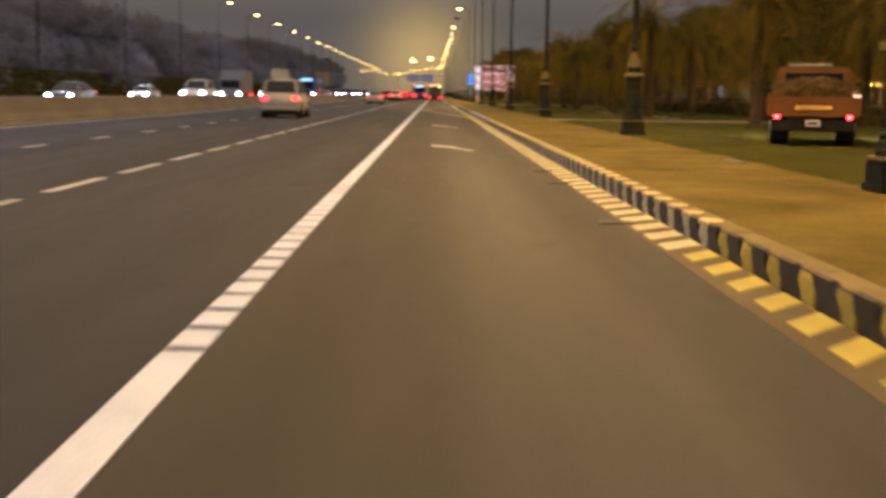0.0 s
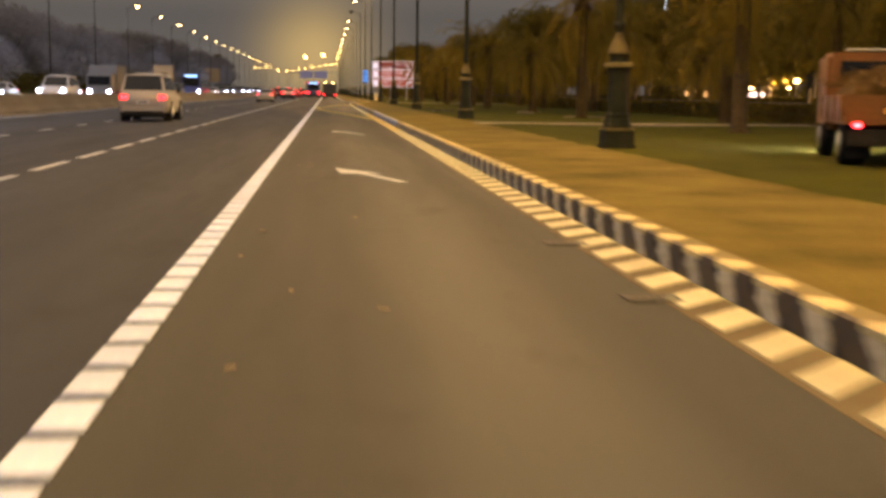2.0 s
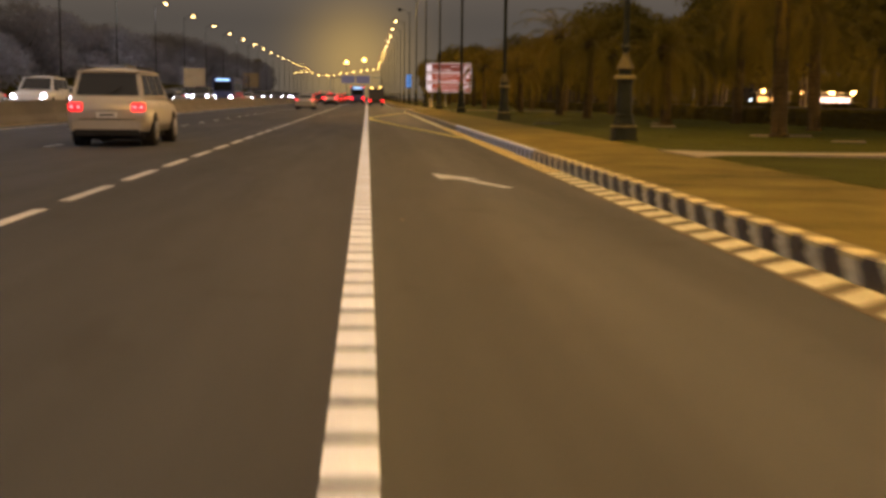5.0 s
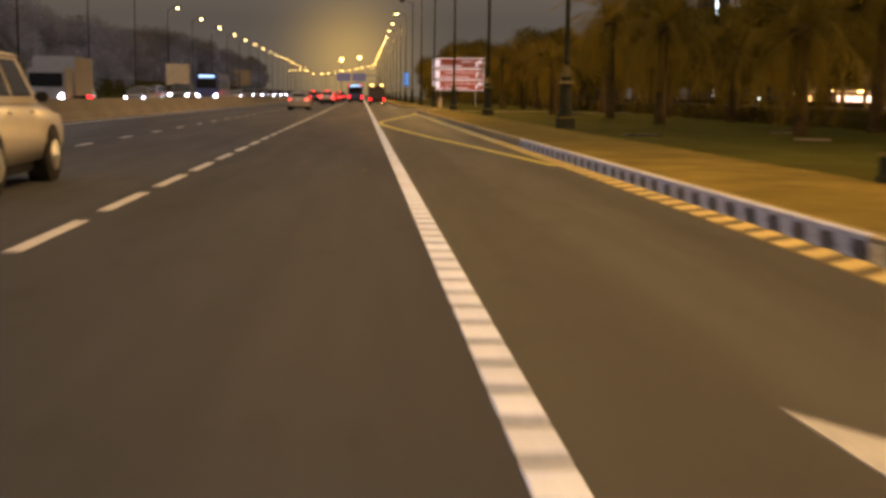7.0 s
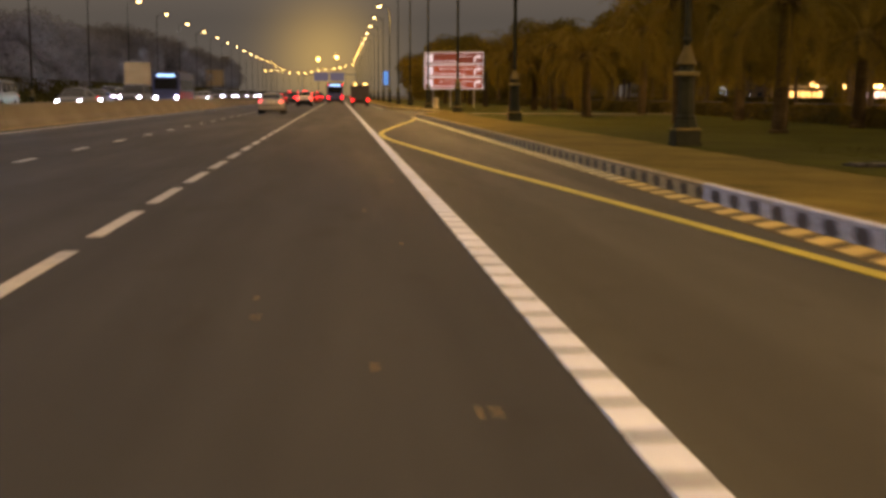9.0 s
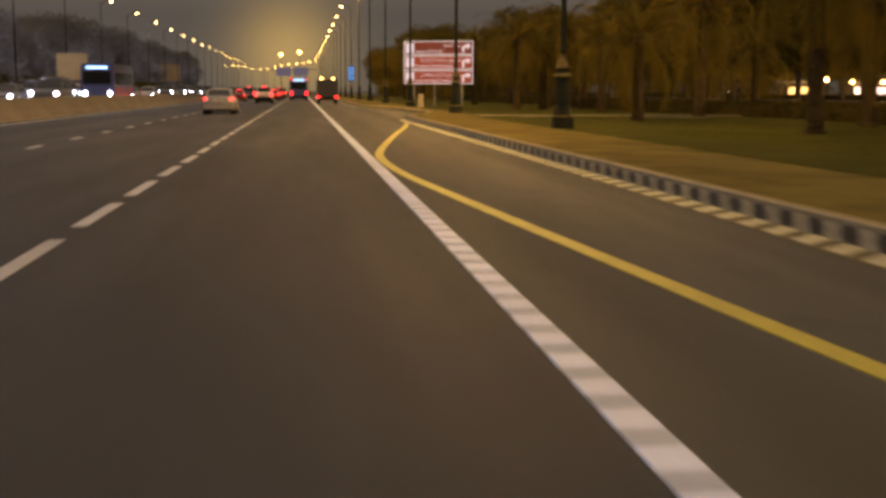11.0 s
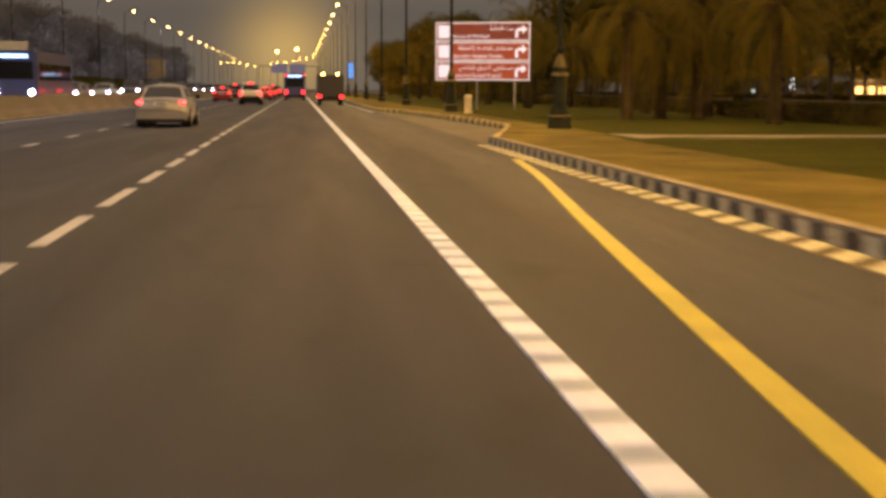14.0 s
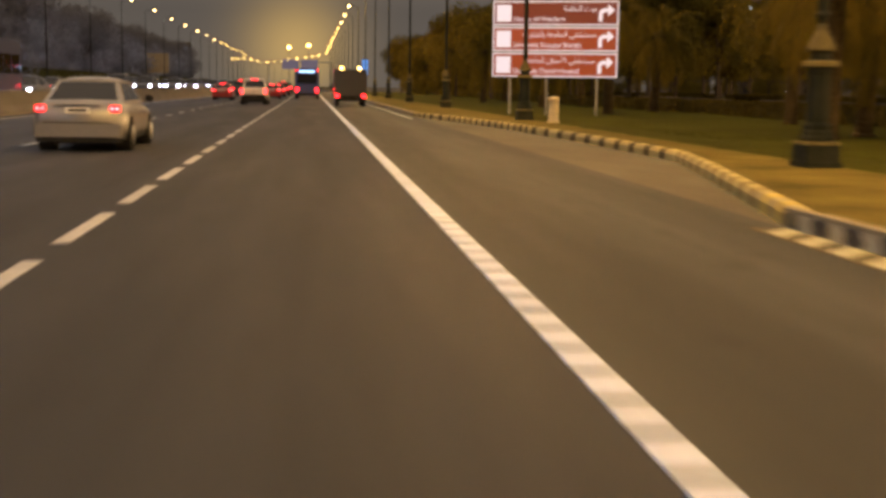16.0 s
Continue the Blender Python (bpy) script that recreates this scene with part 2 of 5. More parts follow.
FROND = foliage("palm_frond", (0.102, 0.080, 0.009), (0.150, 0.118, 0.014), 1.2, 9)
LEAF = foliage("tree_leaf", (0.115, 0.093, 0.012), (0.175, 0.142, 0.018), 0.6, 8)
HEDGE_LEAF = foliage("hedge_sprig", (0.055, 0.046, 0.008), (0.095, 0.078, 0.014), 0.8, 8)
# Pale, flat grey leaf colour carries the haze over the left tree row.
LEAF_HAZE = foliage("haze_grey_leaf", (0.185, 0.178, 0.175), (0.225, 0.217, 0.213), 0.3, 4)
DRY_LEAF = surface("dry_leaf", (0.20, 0.16, 0.09), (0.32, 0.26, 0.15), 20, 80, 0.8)
for m in (GRASS, PAVING):
    m.node_tree.nodes["Principled BSDF"].inputs["Specular IOR Level"].default_value = 0.03
BLADE = foliage("grass_blade", (0.027, 0.031, 0.001), (0.044, 0.050, 0.002), 3, 20)
LAMP_GLOW = glowing("sodium_lamp", (1.0, 0.61, 0.20), 17.0)
FAR_LAMP_GLOW = glowing("far_lamp", (1.0, 0.55, 0.12), 16.0)
HEAD_GLOW = glowing("headlight_lens", (0.80, 0.80, 1.0), 34.0)
TAIL_GLOW = glowing("tail_lens", (1.0, 0.012, 0.016), 2.2)
BRAKE_GLOW = glowing("brake_lens", (1.0, 0.014, 0.020), 7.0)
BULB_GLOW = glowing("tail_bulb", (1.0, 0.10, 0.10), 9.0)
DIM_BLUE_GLOW = glowing("dim_blue_window", (0.20, 0.34, 0.55), 0.45)
AMBER_GLOW = glowing("amber_led", (1.0, 0.42, 0.04), 0.9)
BLUE_GLOW = glowing("blue_lit_panel", (0.16, 0.40, 1.0), 0.7)
# Unlit gantry boards; the faint emission imitates haze in front of them.
HAZE_BOARD_GLOW = glowing("haze_blue_board", (0.24, 0.21, 0.30), 0.26)
BUS_GLOW = glowing("bus_display", (0.40, 0.66, 1.0), 2.6)
WARM_GLOW = glowing("warm_lantern", (1.0, 0.46, 0.12), 40.0)
WARM_WINDOW = glowing("warm_window", (1.0, 0.62, 0.26), 0.45)
KIOSK_GLOW = glowing("kiosk_window", (0.85, 0.72, 1.0), 0.5)
COOL_GLOW = glowing("cool_window", (0.80, 0.95, 1.0), 3.0)
# Reflective sign colours; emission stands in for headlight light thrown back.
SIGN_BROWN = glowing("headlit_brown_sign", (0.33, 0.062, 0.018), 0.42, (0.16, 0.03, 0.012))
SIGN_DARK = glowing("headlit_dark_brown_sign", (0.20, 0.042, 0.025), 0.30, (0.10, 0.02, 0.012))
SIGN_WHITE = glowing("headlit_white_sign", (1.0, 0.84, 0.90), 0.62, (0.22, 0.24, 0.30))


# ---- mesh helpers ----
def mesh_of(name, verts, faces, material, smooth=False):
    me = bpy.data.meshes.new(name)
    me.from_pydata([tuple(v) for v in verts], [], faces)
    me.materials.append(material)
    if smooth:
        me.polygons.foreach_set("use_smooth", [True] * len(me.polygons))
    me.update()
    return me


def finish(name, bm, material, smooth=False):
    bmesh.ops.recalc_face_normals(bm, faces=bm.faces)
    me = bpy.data.meshes.new(name)
    bm.to_mesh(me)
    bm.free()
    me.materials.append(material)
    if smooth:
        me.polygons.foreach_set("use_smooth", [True] * len(me.polygons))
    return me


def part(name, bm, material, parent=None, label="", smooth=False):
    """One mesh object from a bmesh (or a finished mesh), under its thing."""
    me = finish(name, bm, material, smooth) if isinstance(bm, bmesh.types.BMesh) else bm
    ob = new(name, me)
    if parent is not None:
        ob.parent = parent
    if label:
        ob["label"] = label
    return ob


def thing(name, x, y, z, label, category, group="", rz=0.0, kind=""):
    ob = new(name)
    ob.empty_display_size = 0.3
    ob.matrix_basis = pose(x, y, z, 0, 0, rz)
    return tagged(ob, label, category, group, kind)


def box(bm, x0, x1, y0, y1, z0, z1, bevel=0.0):
    r = bmesh.ops.create_cube(bm, size=1.0)
    bmesh.ops.scale(bm, vec=(x1 - x0, y1 - y0, z1 - z0), verts=r["verts"])
    bmesh.ops.translate(bm, vec=((x0 + x1) / 2, (y0 + y1) / 2, (z0 + z1) / 2), verts=r["verts"])
    if bevel:
        es = {e for v in r["verts"] for e in v.link_edges}
        bmesh.ops.bevel(bm, geom=list(es), offset=bevel, segments=2, affect="EDGES", clamp_overlap=True)
    return bm


def boxed(*dims, bevel=0.0):
    return box(bmesh.new(), *dims, bevel=bevel)


def turned(profile, sides=16, bm=None, at=(0, 0, 0)):
    """A body of revolution round z from (radius, height) pairs."""
    bm = bm or bmesh.new()
    rings = []
    for r, z in profile:
        rings.append([bm.verts.new((at[0] + r * math.cos(2 * math.pi * i / sides), at[1] + r * math.sin(2 * math.pi * i / sides), at[2] + z)) for i in range(sides)])
    for a, b in zip(rings, rings[1:]):
        for i in range(sides):
            bm.faces.new((a[i], a[(i + 1) % sides], b[(i + 1) % sides], b[i]))
    bm.faces.new(rings[0][::-1])
    bm.faces.new(rings[-1])
    return bm


def rod(bm, p, q, r0, r1=None, sides=8):
    """A round bar from p to q."""
    p, q = Vector(p), Vector(q)
    r1 = r0 if r1 is None else r1
    turn = (q - p).to_track_quat("Z", "Y").to_matrix()
    a, b = [], []
    for i in range(sides):
        c = Vector((math.cos(2 * math.pi * i / sides), math.sin(2 * math.pi * i / sides), 0))
        a.append(bm.verts.new(p + turn @ (c * r0)))
        b.append(bm.verts.new(q + turn @ (c * r1)))
    for i in range(sides):
        bm.faces.new((a[i], a[(i + 1) % sides], b[(i + 1) % sides], b[i]))
    bm.faces.new(a[::-1])
    bm.faces.new(b)
    return bm


def smooth_line(pts, n=6):
    """Points on a Catmull-Rom curve through pts."""
    p = [Vector(a) for a in pts]
    p = [2 * p[0] - p[1]] + p + [2 * p[-1] - p[-2]]
    out = []
    for i in range(1, len(p) - 2):
        for k in range(n):
            t = k / n
            out.append(0.5 * (2 * p[i] + (p[i + 1] - p[i - 1]) * t + (2 * p[i - 1] - 5 * p[i] + 4 * p[i + 1] - p[i + 2]) * t * t
                              + (3 * p[i] - p[i - 1] - 3 * p[i + 1] + p[i + 2]) * t ** 3))
    return out + [p[-2]]


def band(pts, section, bm=None):
    """Sweeps a section of (offset to the right, height) along a flat line."""
    bm = bm or bmesh.new()
    rows = []
    for i, p in enumerate(pts):
        d = (Vector(pts[min(i + 1, len(pts) - 1)]) - Vector(pts[max(i - 1, 0)])).normalized()
        side = Vector((d.y, -d.x))
        rows.append([bm.verts.new((p[0] + side.x * o, p[1] + side.y * o, z)) for o, z in section])
    n = len(section)
    for a, b in zip(rows, rows[1:]):
        for i in range(n):
            bm.faces.new((a[i], a[(i + 1) % n], b[(i + 1) % n], b[i]))
    bm.faces.new(rows[0][::-1])
    bm.faces.new(rows[-1])
    return bm


def slab(pts, z0, z1):
    """A flat plate with the outline pts."""
    bm = bmesh.new()
    lo = [bm.verts.new((*p, z0)) for p in pts]
    hi = [bm.verts.new((*p, z1)) for p in pts]
    bm.faces.new(lo[::-1])
    bm.faces.new(hi)
    for i in range(len(pts)):
        j = (i + 1) % len(pts)
        bm.faces.new((lo[i], lo[j], hi[j], hi[i]))
    return bm


# ---- ground, road, pavement ----
def structure(name, bm, material, label, category):
    return tagged(part(name, bm, material), label, category, kind="structure")


structure("ground", boxed(-1500, 1500, -300, 2600, -0.6, -0.05), GROUND, "dark sandy ground reaching the horizon beside the road", "ground")
structure("road", boxed(-14.0, 0.0, -80, 900, -0.3, 0.0), ASPHALT, "worn dark asphalt carriageway with faint wheel tracks", "road")
structure("road_shoulder", boxed(0.0, 3.44, -80, 900, -0.3, 0.0), SHOULDER, "paler dusty asphalt strip between edge line and kerb", "road")
structure("road_opposite", boxed(-27.6, -14.3, -80, 900, -0.3, 0.25), ASPHALT, "dark asphalt carriageway beyond the median barrier", "road")
BAY_EDGE = [(3.44, 144.5), (4.2, 148.2), (5.0, 152.0), (5.75, 156.0), (5.75, 161.0), (5.6, 167.0), (5.3, 174.0), (4.6, 182.0), (3.7, 188.0), (3.44, 190.5)]
structure("bay", slab([(3.44, 144.45)] + BAY_EDGE[1:], -0.3, -0.004), BAY, "worn pale concrete lay-by surface beside the road", "road")
KERB_LINE = [(3.62, -80), (3.62, 144.6), (4.36, 148.15), (5.16, 151.9), (5.92, 156.0), (5.92, 161.0), (5.77, 167.1), (5.47, 174.1), (4.77, 182.15), (3.85, 188.15), (3.62, 190.6), (3.62, 900)]
structure("pavement", slab(KERB_LINE + [(7.5, 900), (7.5, 147.5), (6.82, 142.5), (6.82, -80)], -0.3, 0.195), PAVING, "sand-coloured paved pavement, dusty and worn", "pavement")


def lawn():
    """Park lawn with a gently uneven surface."""
    bm = bmesh.new()
    xs = [6.25, 7.9] + [9.0 + 1.25 * i for i in range(10)] + [24, 32, 44, 70, 120, 260]
    ys = [-80 + 3.0 * i for i in range(30)] + [10 + 0.5 * i for i in range(380)] + [200 + 5.0 * i for i in range(41)]
    grid = [[bm.verts.new((x, y, 0.170 + 0.05 * noise.noise((x * 0.2, y * 0.13, 3.0)) if x > 8 else 0.203) if x > 6.3 else (6.36 + 0.62 * min(1.0, max(0.0, (y - 142.0) / 6.0)) + 0.13 * noise.noise((1.0, y * 0.8, 3.0)) + 0.09 * noise.noise((1.0, y * 2.3, 7.0)), y, 0.206)) for x in xs] for y in ys]
    for a, b in zip(grid, grid[1:]):
        for i in range(len(xs) - 1):
            bm.faces.new((a[i], a[i + 1], b[i + 1], b[i]))
    return bm


structure("lawn", lawn(), GRASS, "mown park lawn, dull green under the street lamps", "lawn")
for y0, y1, x0, x1, name in ((62.4, 63.6, 6.2, 46.0, "path_1"), (144.4, 145.6, 6.9, 30.0, "path_2")):
    pts = [(x0, y0 - 1.0), (x0 + 0.9, y0 - 0.15), (x0 + 1.9, y0), (x1, y0), (x1, y1), (x0 + 1.9, y1), (x0 + 0.9, y1 + 0.15), (x0, y1 + 1.0)]
    structure(name, slab(pts, 0.0, 0.214), CONCRETE, "pale concrete footpath crossing the lawn", "path")


def grass_blades():
    rng = random.Random(5)
    v, f = [], []
    for _ in range(26000):
        y = rng.uniform(22, 180)
        x = (6.8 if y < 142 else 7.55) + 7.2 * rng.random() ** 1.8
        if any(a < y < b for a, b in ((61, 66), (142.8, 147.4))):
            continue
        h, w, t = rng.uniform(0.0, 0.012), rng.uniform(0.008, 0.016), rng.uniform(0, 6.28)
        dx, dy = math.cos(t) * w, math.sin(t) * w
        k = len(v)
        v += [(x - dx, y - dy, 0.15), (x + dx, y + dy, 0.15), (x - dy * 4, y + dx * 4, 0.185 + h)]
        f.append((k, k + 1, k + 2))
    return mesh_of("grass", v, f, BLADE)


tagged(new("grass", grass_blades()), "short green grass blades on the park lawn", "grass", kind="stuff")


# ---- road markings ----
def rib_line():
    """Raised white edge line: solid at first, then cut into ribs."""
    line = structure("edge_line", boxed(-0.1, 0.1, -40, 15.85, -0.02, 0.008), WHITE_LINE, "thick white raised edge line cut into rumble ribs", "road marking")
    part("line_run", boxed(-0.1, 0.1, 177.9, 620, -0.02, 0.008), WHITE_LINE, line)
    bm = bmesh.new()
    box(bm, -0.1, 0.1, -0.207, 0.207, -0.02, 0.014, bevel=0.006)
    me = finish("rib", bm, WHITE_LINE)
    for i in range(300):
        ob = new("rib", me)
        ob.parent = line
        ob.matrix_basis = pose(0, 16.16 + 0.54 * i, 0)


def dashes(name, x, first, period, length, width, count, label):
    line = None
    me = finish("dash", boxed(-width / 2, width / 2, 0, length, -0.02, 0.006), OLD_WHITE)
    for i in range(count):
        ob = new(name if line is None else "dash", me)
        if line is None:
            line = ob
            ob.matrix_basis = pose(x, first, 0)
            tagged(ob, label, "road marking", kind="structure")
        else:
            ob.parent = line
            ob.matrix_basis = pose(0, period * i, 0)


dashes("lane_line_1", -3.5, 24.9 - 3.591 * 10, 3.591, 2.5, 0.15, 130, "long white lane dashes with short gaps, worn")
dashes("lane_line_2", -7.55, 36.2 - 5.38 * 9, 5.38, 1.5, 0.15, 80, "short white lane dashes, worn")
structure("median_edge_line", boxed(-12.75, -12.55, -80, 620, -0.02, 0.006), OLD_WHITE, "worn pale edge line beside the median barrier", "road marking")
structure("kerb_edge_line", boxed(2.95, 3.09, 186, 620, -0.02, 0.006), OLD_WHITE, "worn white edge line along the far kerb", "road marking")
YELLOW_LINE = [(3.02, 77.4), (2.66, 81.3), (2.2, 86.0), (1.86, 89.4), (1.5, 92.8), (0.95, 99.3), (0.42, 106.0), (0.29, 108.4), (0.24, 110.2), (0.24, 112.0), (0.32, 114.0), (0.58, 116.9), (1.18, 122.4), (1.76, 127.4), (2.5, 133.4), (2.98, 138.3)]
structure("yellow_line", band(smooth_line(YELLOW_LINE), [(-0.098, -0.02), (0.078, -0.02), (0.078, 0.007), (-0.098, 0.007)]), YELLOW, "yellow no-stopping line bending to and from the kerb", "road marking")


def arrow(y):
    """Lane arrow slanting to the left."""
    bm = slab([(2.12, 37.2), (1.60, 39.02), (1.82, 39.02), (1.12, 40.3), (1.19, 39.02), (1.45, 39.02), (1.98, 37.2)], -0.02, 0.006)
    bmesh.ops.translate(bm, vec=(0, y, 0), verts=bm.verts)
    return bm


for i, dy in enumerate((-0.1, 18.95)):
    structure("arrow_%d" % (i + 1), arrow(dy), OLD_WHITE, "white merge arrow painted on the asphalt", "road marking")


# ---- kerb and gutter ----
def kerb_section(half, rng=None, lap=3.505, low=False):
    """One painted length of the kerb: a coat with wavy ends, slanted to fit the camera's view, that laps over the top
    edge as far as lap, or a low rounded mark on the face alone.
    """
    bm = bmesh.new()
    if low:
        prof = [(3.436, -0.1), (3.441, 0.015), (3.446, 0.05), (3.450, 0.10), (3.456, 0.135), (3.463, 0.158), (3.49, 0.166), (3.49, -0.1)]
        slant = (-0.05, -0.05, -0.03, 0.0, 0.03, 0.04, 0.04, 0.04)
    elif rng:
        prof = [(3.436, -0.1), (3.441, 0.02), (3.446, 0.06), (3.450, 0.10), (3.455, 0.15), (3.459, 0.197), (3.478, 0.2125), (lap, 0.2125), (lap, -0.1)]
        slant = (-0.16, -0.15, -0.09, 0.01, 0.07, 0.09, 0.07, 0.03, 0.03)
    else:
        prof = [(3.44, -0.1), (3.445, 0.02), (3.452, 0.08), (3.462, 0.15), (3.474, 0.178), (3.50, 0.186), (3.60, 0.186), (3.60, -0.1)]
        slant = (0.0,) * 8
    ends = []
    for s in (-1, 1):
        wave = [rng.uniform(-0.035, 0.025) if rng else 0.0 for _ in prof]
        tuck = (0.03, 0.03, 0.0, 0.0, 0.015, 0.05, 0.08, 0.08) if low else (0.0,) * len(prof)
        ends.append([bm.verts.new((x, s * (half + w - r) + k, z)) for (x, z), w, k, r in zip(prof, wave, slant, tuck)])
    n = len(prof)
    for i in range(n):
        bm.faces.new((ends[0][i], ends[0][(i + 1) % n], ends[1][(i + 1) % n], ends[1][i]))
    bm.faces.new(ends[0][::-1])
    bm.faces.new(ends[1])
    return bm


def kerb_lip(rng, bulge=0.11):
    """Pale paint over the kerb's top edge, as long as a white block, with a rounded brushed back edge."""
    bm = bmesh.new()
    n = 7
    rows = []
    for i in range(n + 1):
        u = i / n
        back = 3.51 + bulge * math.sin(math.pi * u) ** 0.6 + rng.uniform(-0.008, 0.008)
        y = -0.185 + 0.37 * u
        rows.append([bm.verts.new(p) for p in ((3.452, y, 0.165), (3.454, y, 0.203), (3.474, y, 0.2155), (back, y, 0.2155), (back, y, 0.165))])
    for p, q in zip(rows, rows[1:]):
        for i in range(5):
            bm.faces.new((p[i], p[(i + 1) % 5], q[(i + 1) % 5], q[i]))
    bm.faces.new(rows[0][::-1])
    bm.faces.new(rows[-1])
    return bm


STEP = 0.356


def kerb():
    rng = random.Random(14)
    shades = {"w": [finish("kerb_block", kerb_section(0.178), KERB_WHITE)], "y": [finish("kerb_block", kerb_section(0.178), KERB_YELLOW)],
              "k": [finish("kerb_block", kerb_section(0.178, rng, 3.482), KERB_BLACK) for _ in range(6)],
              "l": [finish("kerb_block", kerb_section(0.185, rng, low=True), KERB_BLACK) for _ in range(6)],
              "n": [finish("kerb_block", kerb_section(0.185, rng, low=True), KERB_BLUE_LIT_BLACK) for _ in range(6)],
              "d": [finish("kerb_block", kerb_section(0.178), KERB_DIM_WHITE)],
              "b": [finish("kerb_block", kerb_section(0.178), KERB_BLUE_LIT_WHITE)]}
    line = structure("kerb", band([(3.44, -80), (3.44, 8.0)], [(0, -0.1), (0, 0.15), (0.05, 0.205), (0.185, 0.205), (0.185, -0.1)]), CONCRETE, "raised road kerb painted in black and white blocks", "kerb")
    count = 384
    rest = {"d": bmesh.new(), "l": bmesh.new()}
    for i in range(count):
        y = 8.2 + STEP * i
        kind = "k" if i % 2 else ("y" if y < 19.9 else "w")
        if y > 60 and kind == "k":
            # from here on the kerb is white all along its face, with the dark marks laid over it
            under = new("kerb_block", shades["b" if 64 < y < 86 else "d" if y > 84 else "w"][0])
            under.parent = line
            under.matrix_basis = pose(0, y, 0)
            kind = "n" if 64 < y < 86 else "l"
        elif 64 < y < 86:
            kind = "b"
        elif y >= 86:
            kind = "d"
        if y < 113:
            ob = new("kerb_block", shades[kind][i // 2 % len(shades[kind])])
            ob.parent = line
            ob.matrix_basis = pose(0, y, 0)
        else:
            before = set(rest[kind].verts)
            rest[kind].from_mesh(shades[kind][i // 2 % len(shades[kind])])
            bmesh.ops.translate(rest[kind], vec=(0, y, 0), verts=[v for v in rest[kind].verts if v not in before])
    lips = [finish("kerb_lip", kerb_lip(rng), KERB_LIP) for _ in range(4)]
    blue = [finish("kerb_lip", kerb_lip(rng, 0.04), KERB_BLUE_LIT_WHITE) for _ in range(4)]
    flat = [finish("kerb_lip", kerb_lip(rng, 0.03), WORN_LIP) for _ in range(4)]
    for i in range(34, count):
        if i % 2 and i < 146:
            continue
        ob = new("kerb_lip", (blue if 64 < 8.2 + STEP * i < 86 else flat if i % 2 or i > 150 else lips)[i // 2 % 4])
        ob.parent = line
        ob.matrix_basis = pose(0, 8.2 + STEP * i + 0.03, 0)
    for k, m in (("d", KERB_DIM_WHITE), ("l", KERB_BLACK)):
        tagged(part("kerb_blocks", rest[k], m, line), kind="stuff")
    rng = random.Random(41)
    tops = []
    for _ in range(4):
        bm = bmesh.new()
        pts = [(3.463 + rng.uniform(-0.014, 0.020), -0.355 + 0.71 * i / 6) for i in range(7)]
        rows = [[bm.verts.new(p) for p in ((x, y, 0.180), (x + 0.006, y, 0.196), (x + 0.03, y, 0.207), (3.66, y, 0.2085), (3.66, y, 0.18))] for x, y in pts]
        for a, b in zip(rows, rows[1:]):
            for i in range(5):
                bm.faces.new((a[i], a[(i + 1) % 5], b[(i + 1) % 5], b[i]))
        bm.faces.new(rows[0][::-1])
        bm.faces.new(rows[-1])
        tops.append(finish("kerb_top", bm, KERB_TOP))
    for i in range(191):
        ob = new("kerb_top", tops[i % 4])
        ob.parent = line
        ob.matrix_basis = pose(rng.uniform(-0.003, 0.003), 8.4 + 2 * STEP * i, rng.uniform(-0.002, 0.003))


def gutter():
    strip = structure("gutter", boxed(3.03, 3.436, -80, 144.6, -0.2, 0.003), GUTTER, "road gutter painted with pale yellow blocks", "gutter")
    def slanted(half, material, x0=3.05):
        return finish("gutter_block", slab([(x0, -half - 0.17), (3.43, -half + 0.17), (3.43, half + 0.17), (x0, half - 0.17)], -0.02, 0.009), material)

    me_y = slanted(0.19, YELLOW, 3.14)
    me_c = slanted(0.195, CREAM, 3.08)
    me_w = slanted(0.195, WORN_YELLOW, 3.08)
    for i in range(192):
        y = 8.2 + 2 * STEP * i
        ob = new("gutter_block", me_y if y < 19.9 else me_w if 60 < y < 90 else me_c)
        ob.parent = strip
        ob.matrix_basis = pose(0, y, 0)


def bay_kerb():
    """Low cream kerb round the lay-by, with short dark painted blocks on its far run."""
    sec = [(-0.004, -0.1), (-0.004, 0.12), (0.04, 0.2), (0.19, 0.207), (0.19, -0.1)]
    line = structure("bay_kerb", band([Vector(p) for p in BAY_EDGE[:4]], sec), BAY_CREAM, "low cream-painted kerb round the lay-by", "kerb")
    over = [(-0.008, -0.1), (-0.008, 0.122), (0.038, 0.2045), (0.188, 0.2115), (0.188, -0.1)]
    for a, b in zip(BAY_EDGE[:3], BAY_EDGE[1:4]):
        a, b = Vector(a), Vector(b)
        n = max(1, round((b - a).length / 0.95))
        for j in range(n):
            part("kerb_block", band([a.lerp(b, (j + 0.60) / n), a.lerp(b, (j + 0.92) / n)], over), KERB_YELLOW if j < 2 and a == Vector(BAY_EDGE[0]) else KERB_TOP, line)
    pts = smooth_line(BAY_EDGE[3:], 4)
    for a, b in zip(pts, pts[1:]):
        n = max(1, round((b - a).length / 1.15))
        for j in range(n):
            for lo, hi, paint in ((0.0, 0.62, BAY_CREAM), (0.62, 1.0, BAY_DARK)):
                p, q = a.lerp(b, (j + lo + 0.01) / n), a.lerp(b, (j + hi - 0.01) / n)
                part("kerb_block", band([p, q], sec), paint, line)
    part("kerb_run", band([(3.44, 190.6), (3.44, 620)], [(0, -0.1), (0, 0.15), (0.05, 0.205), (0.185, 0.207), (0.185, -0.1)]), CONCRETE, line)


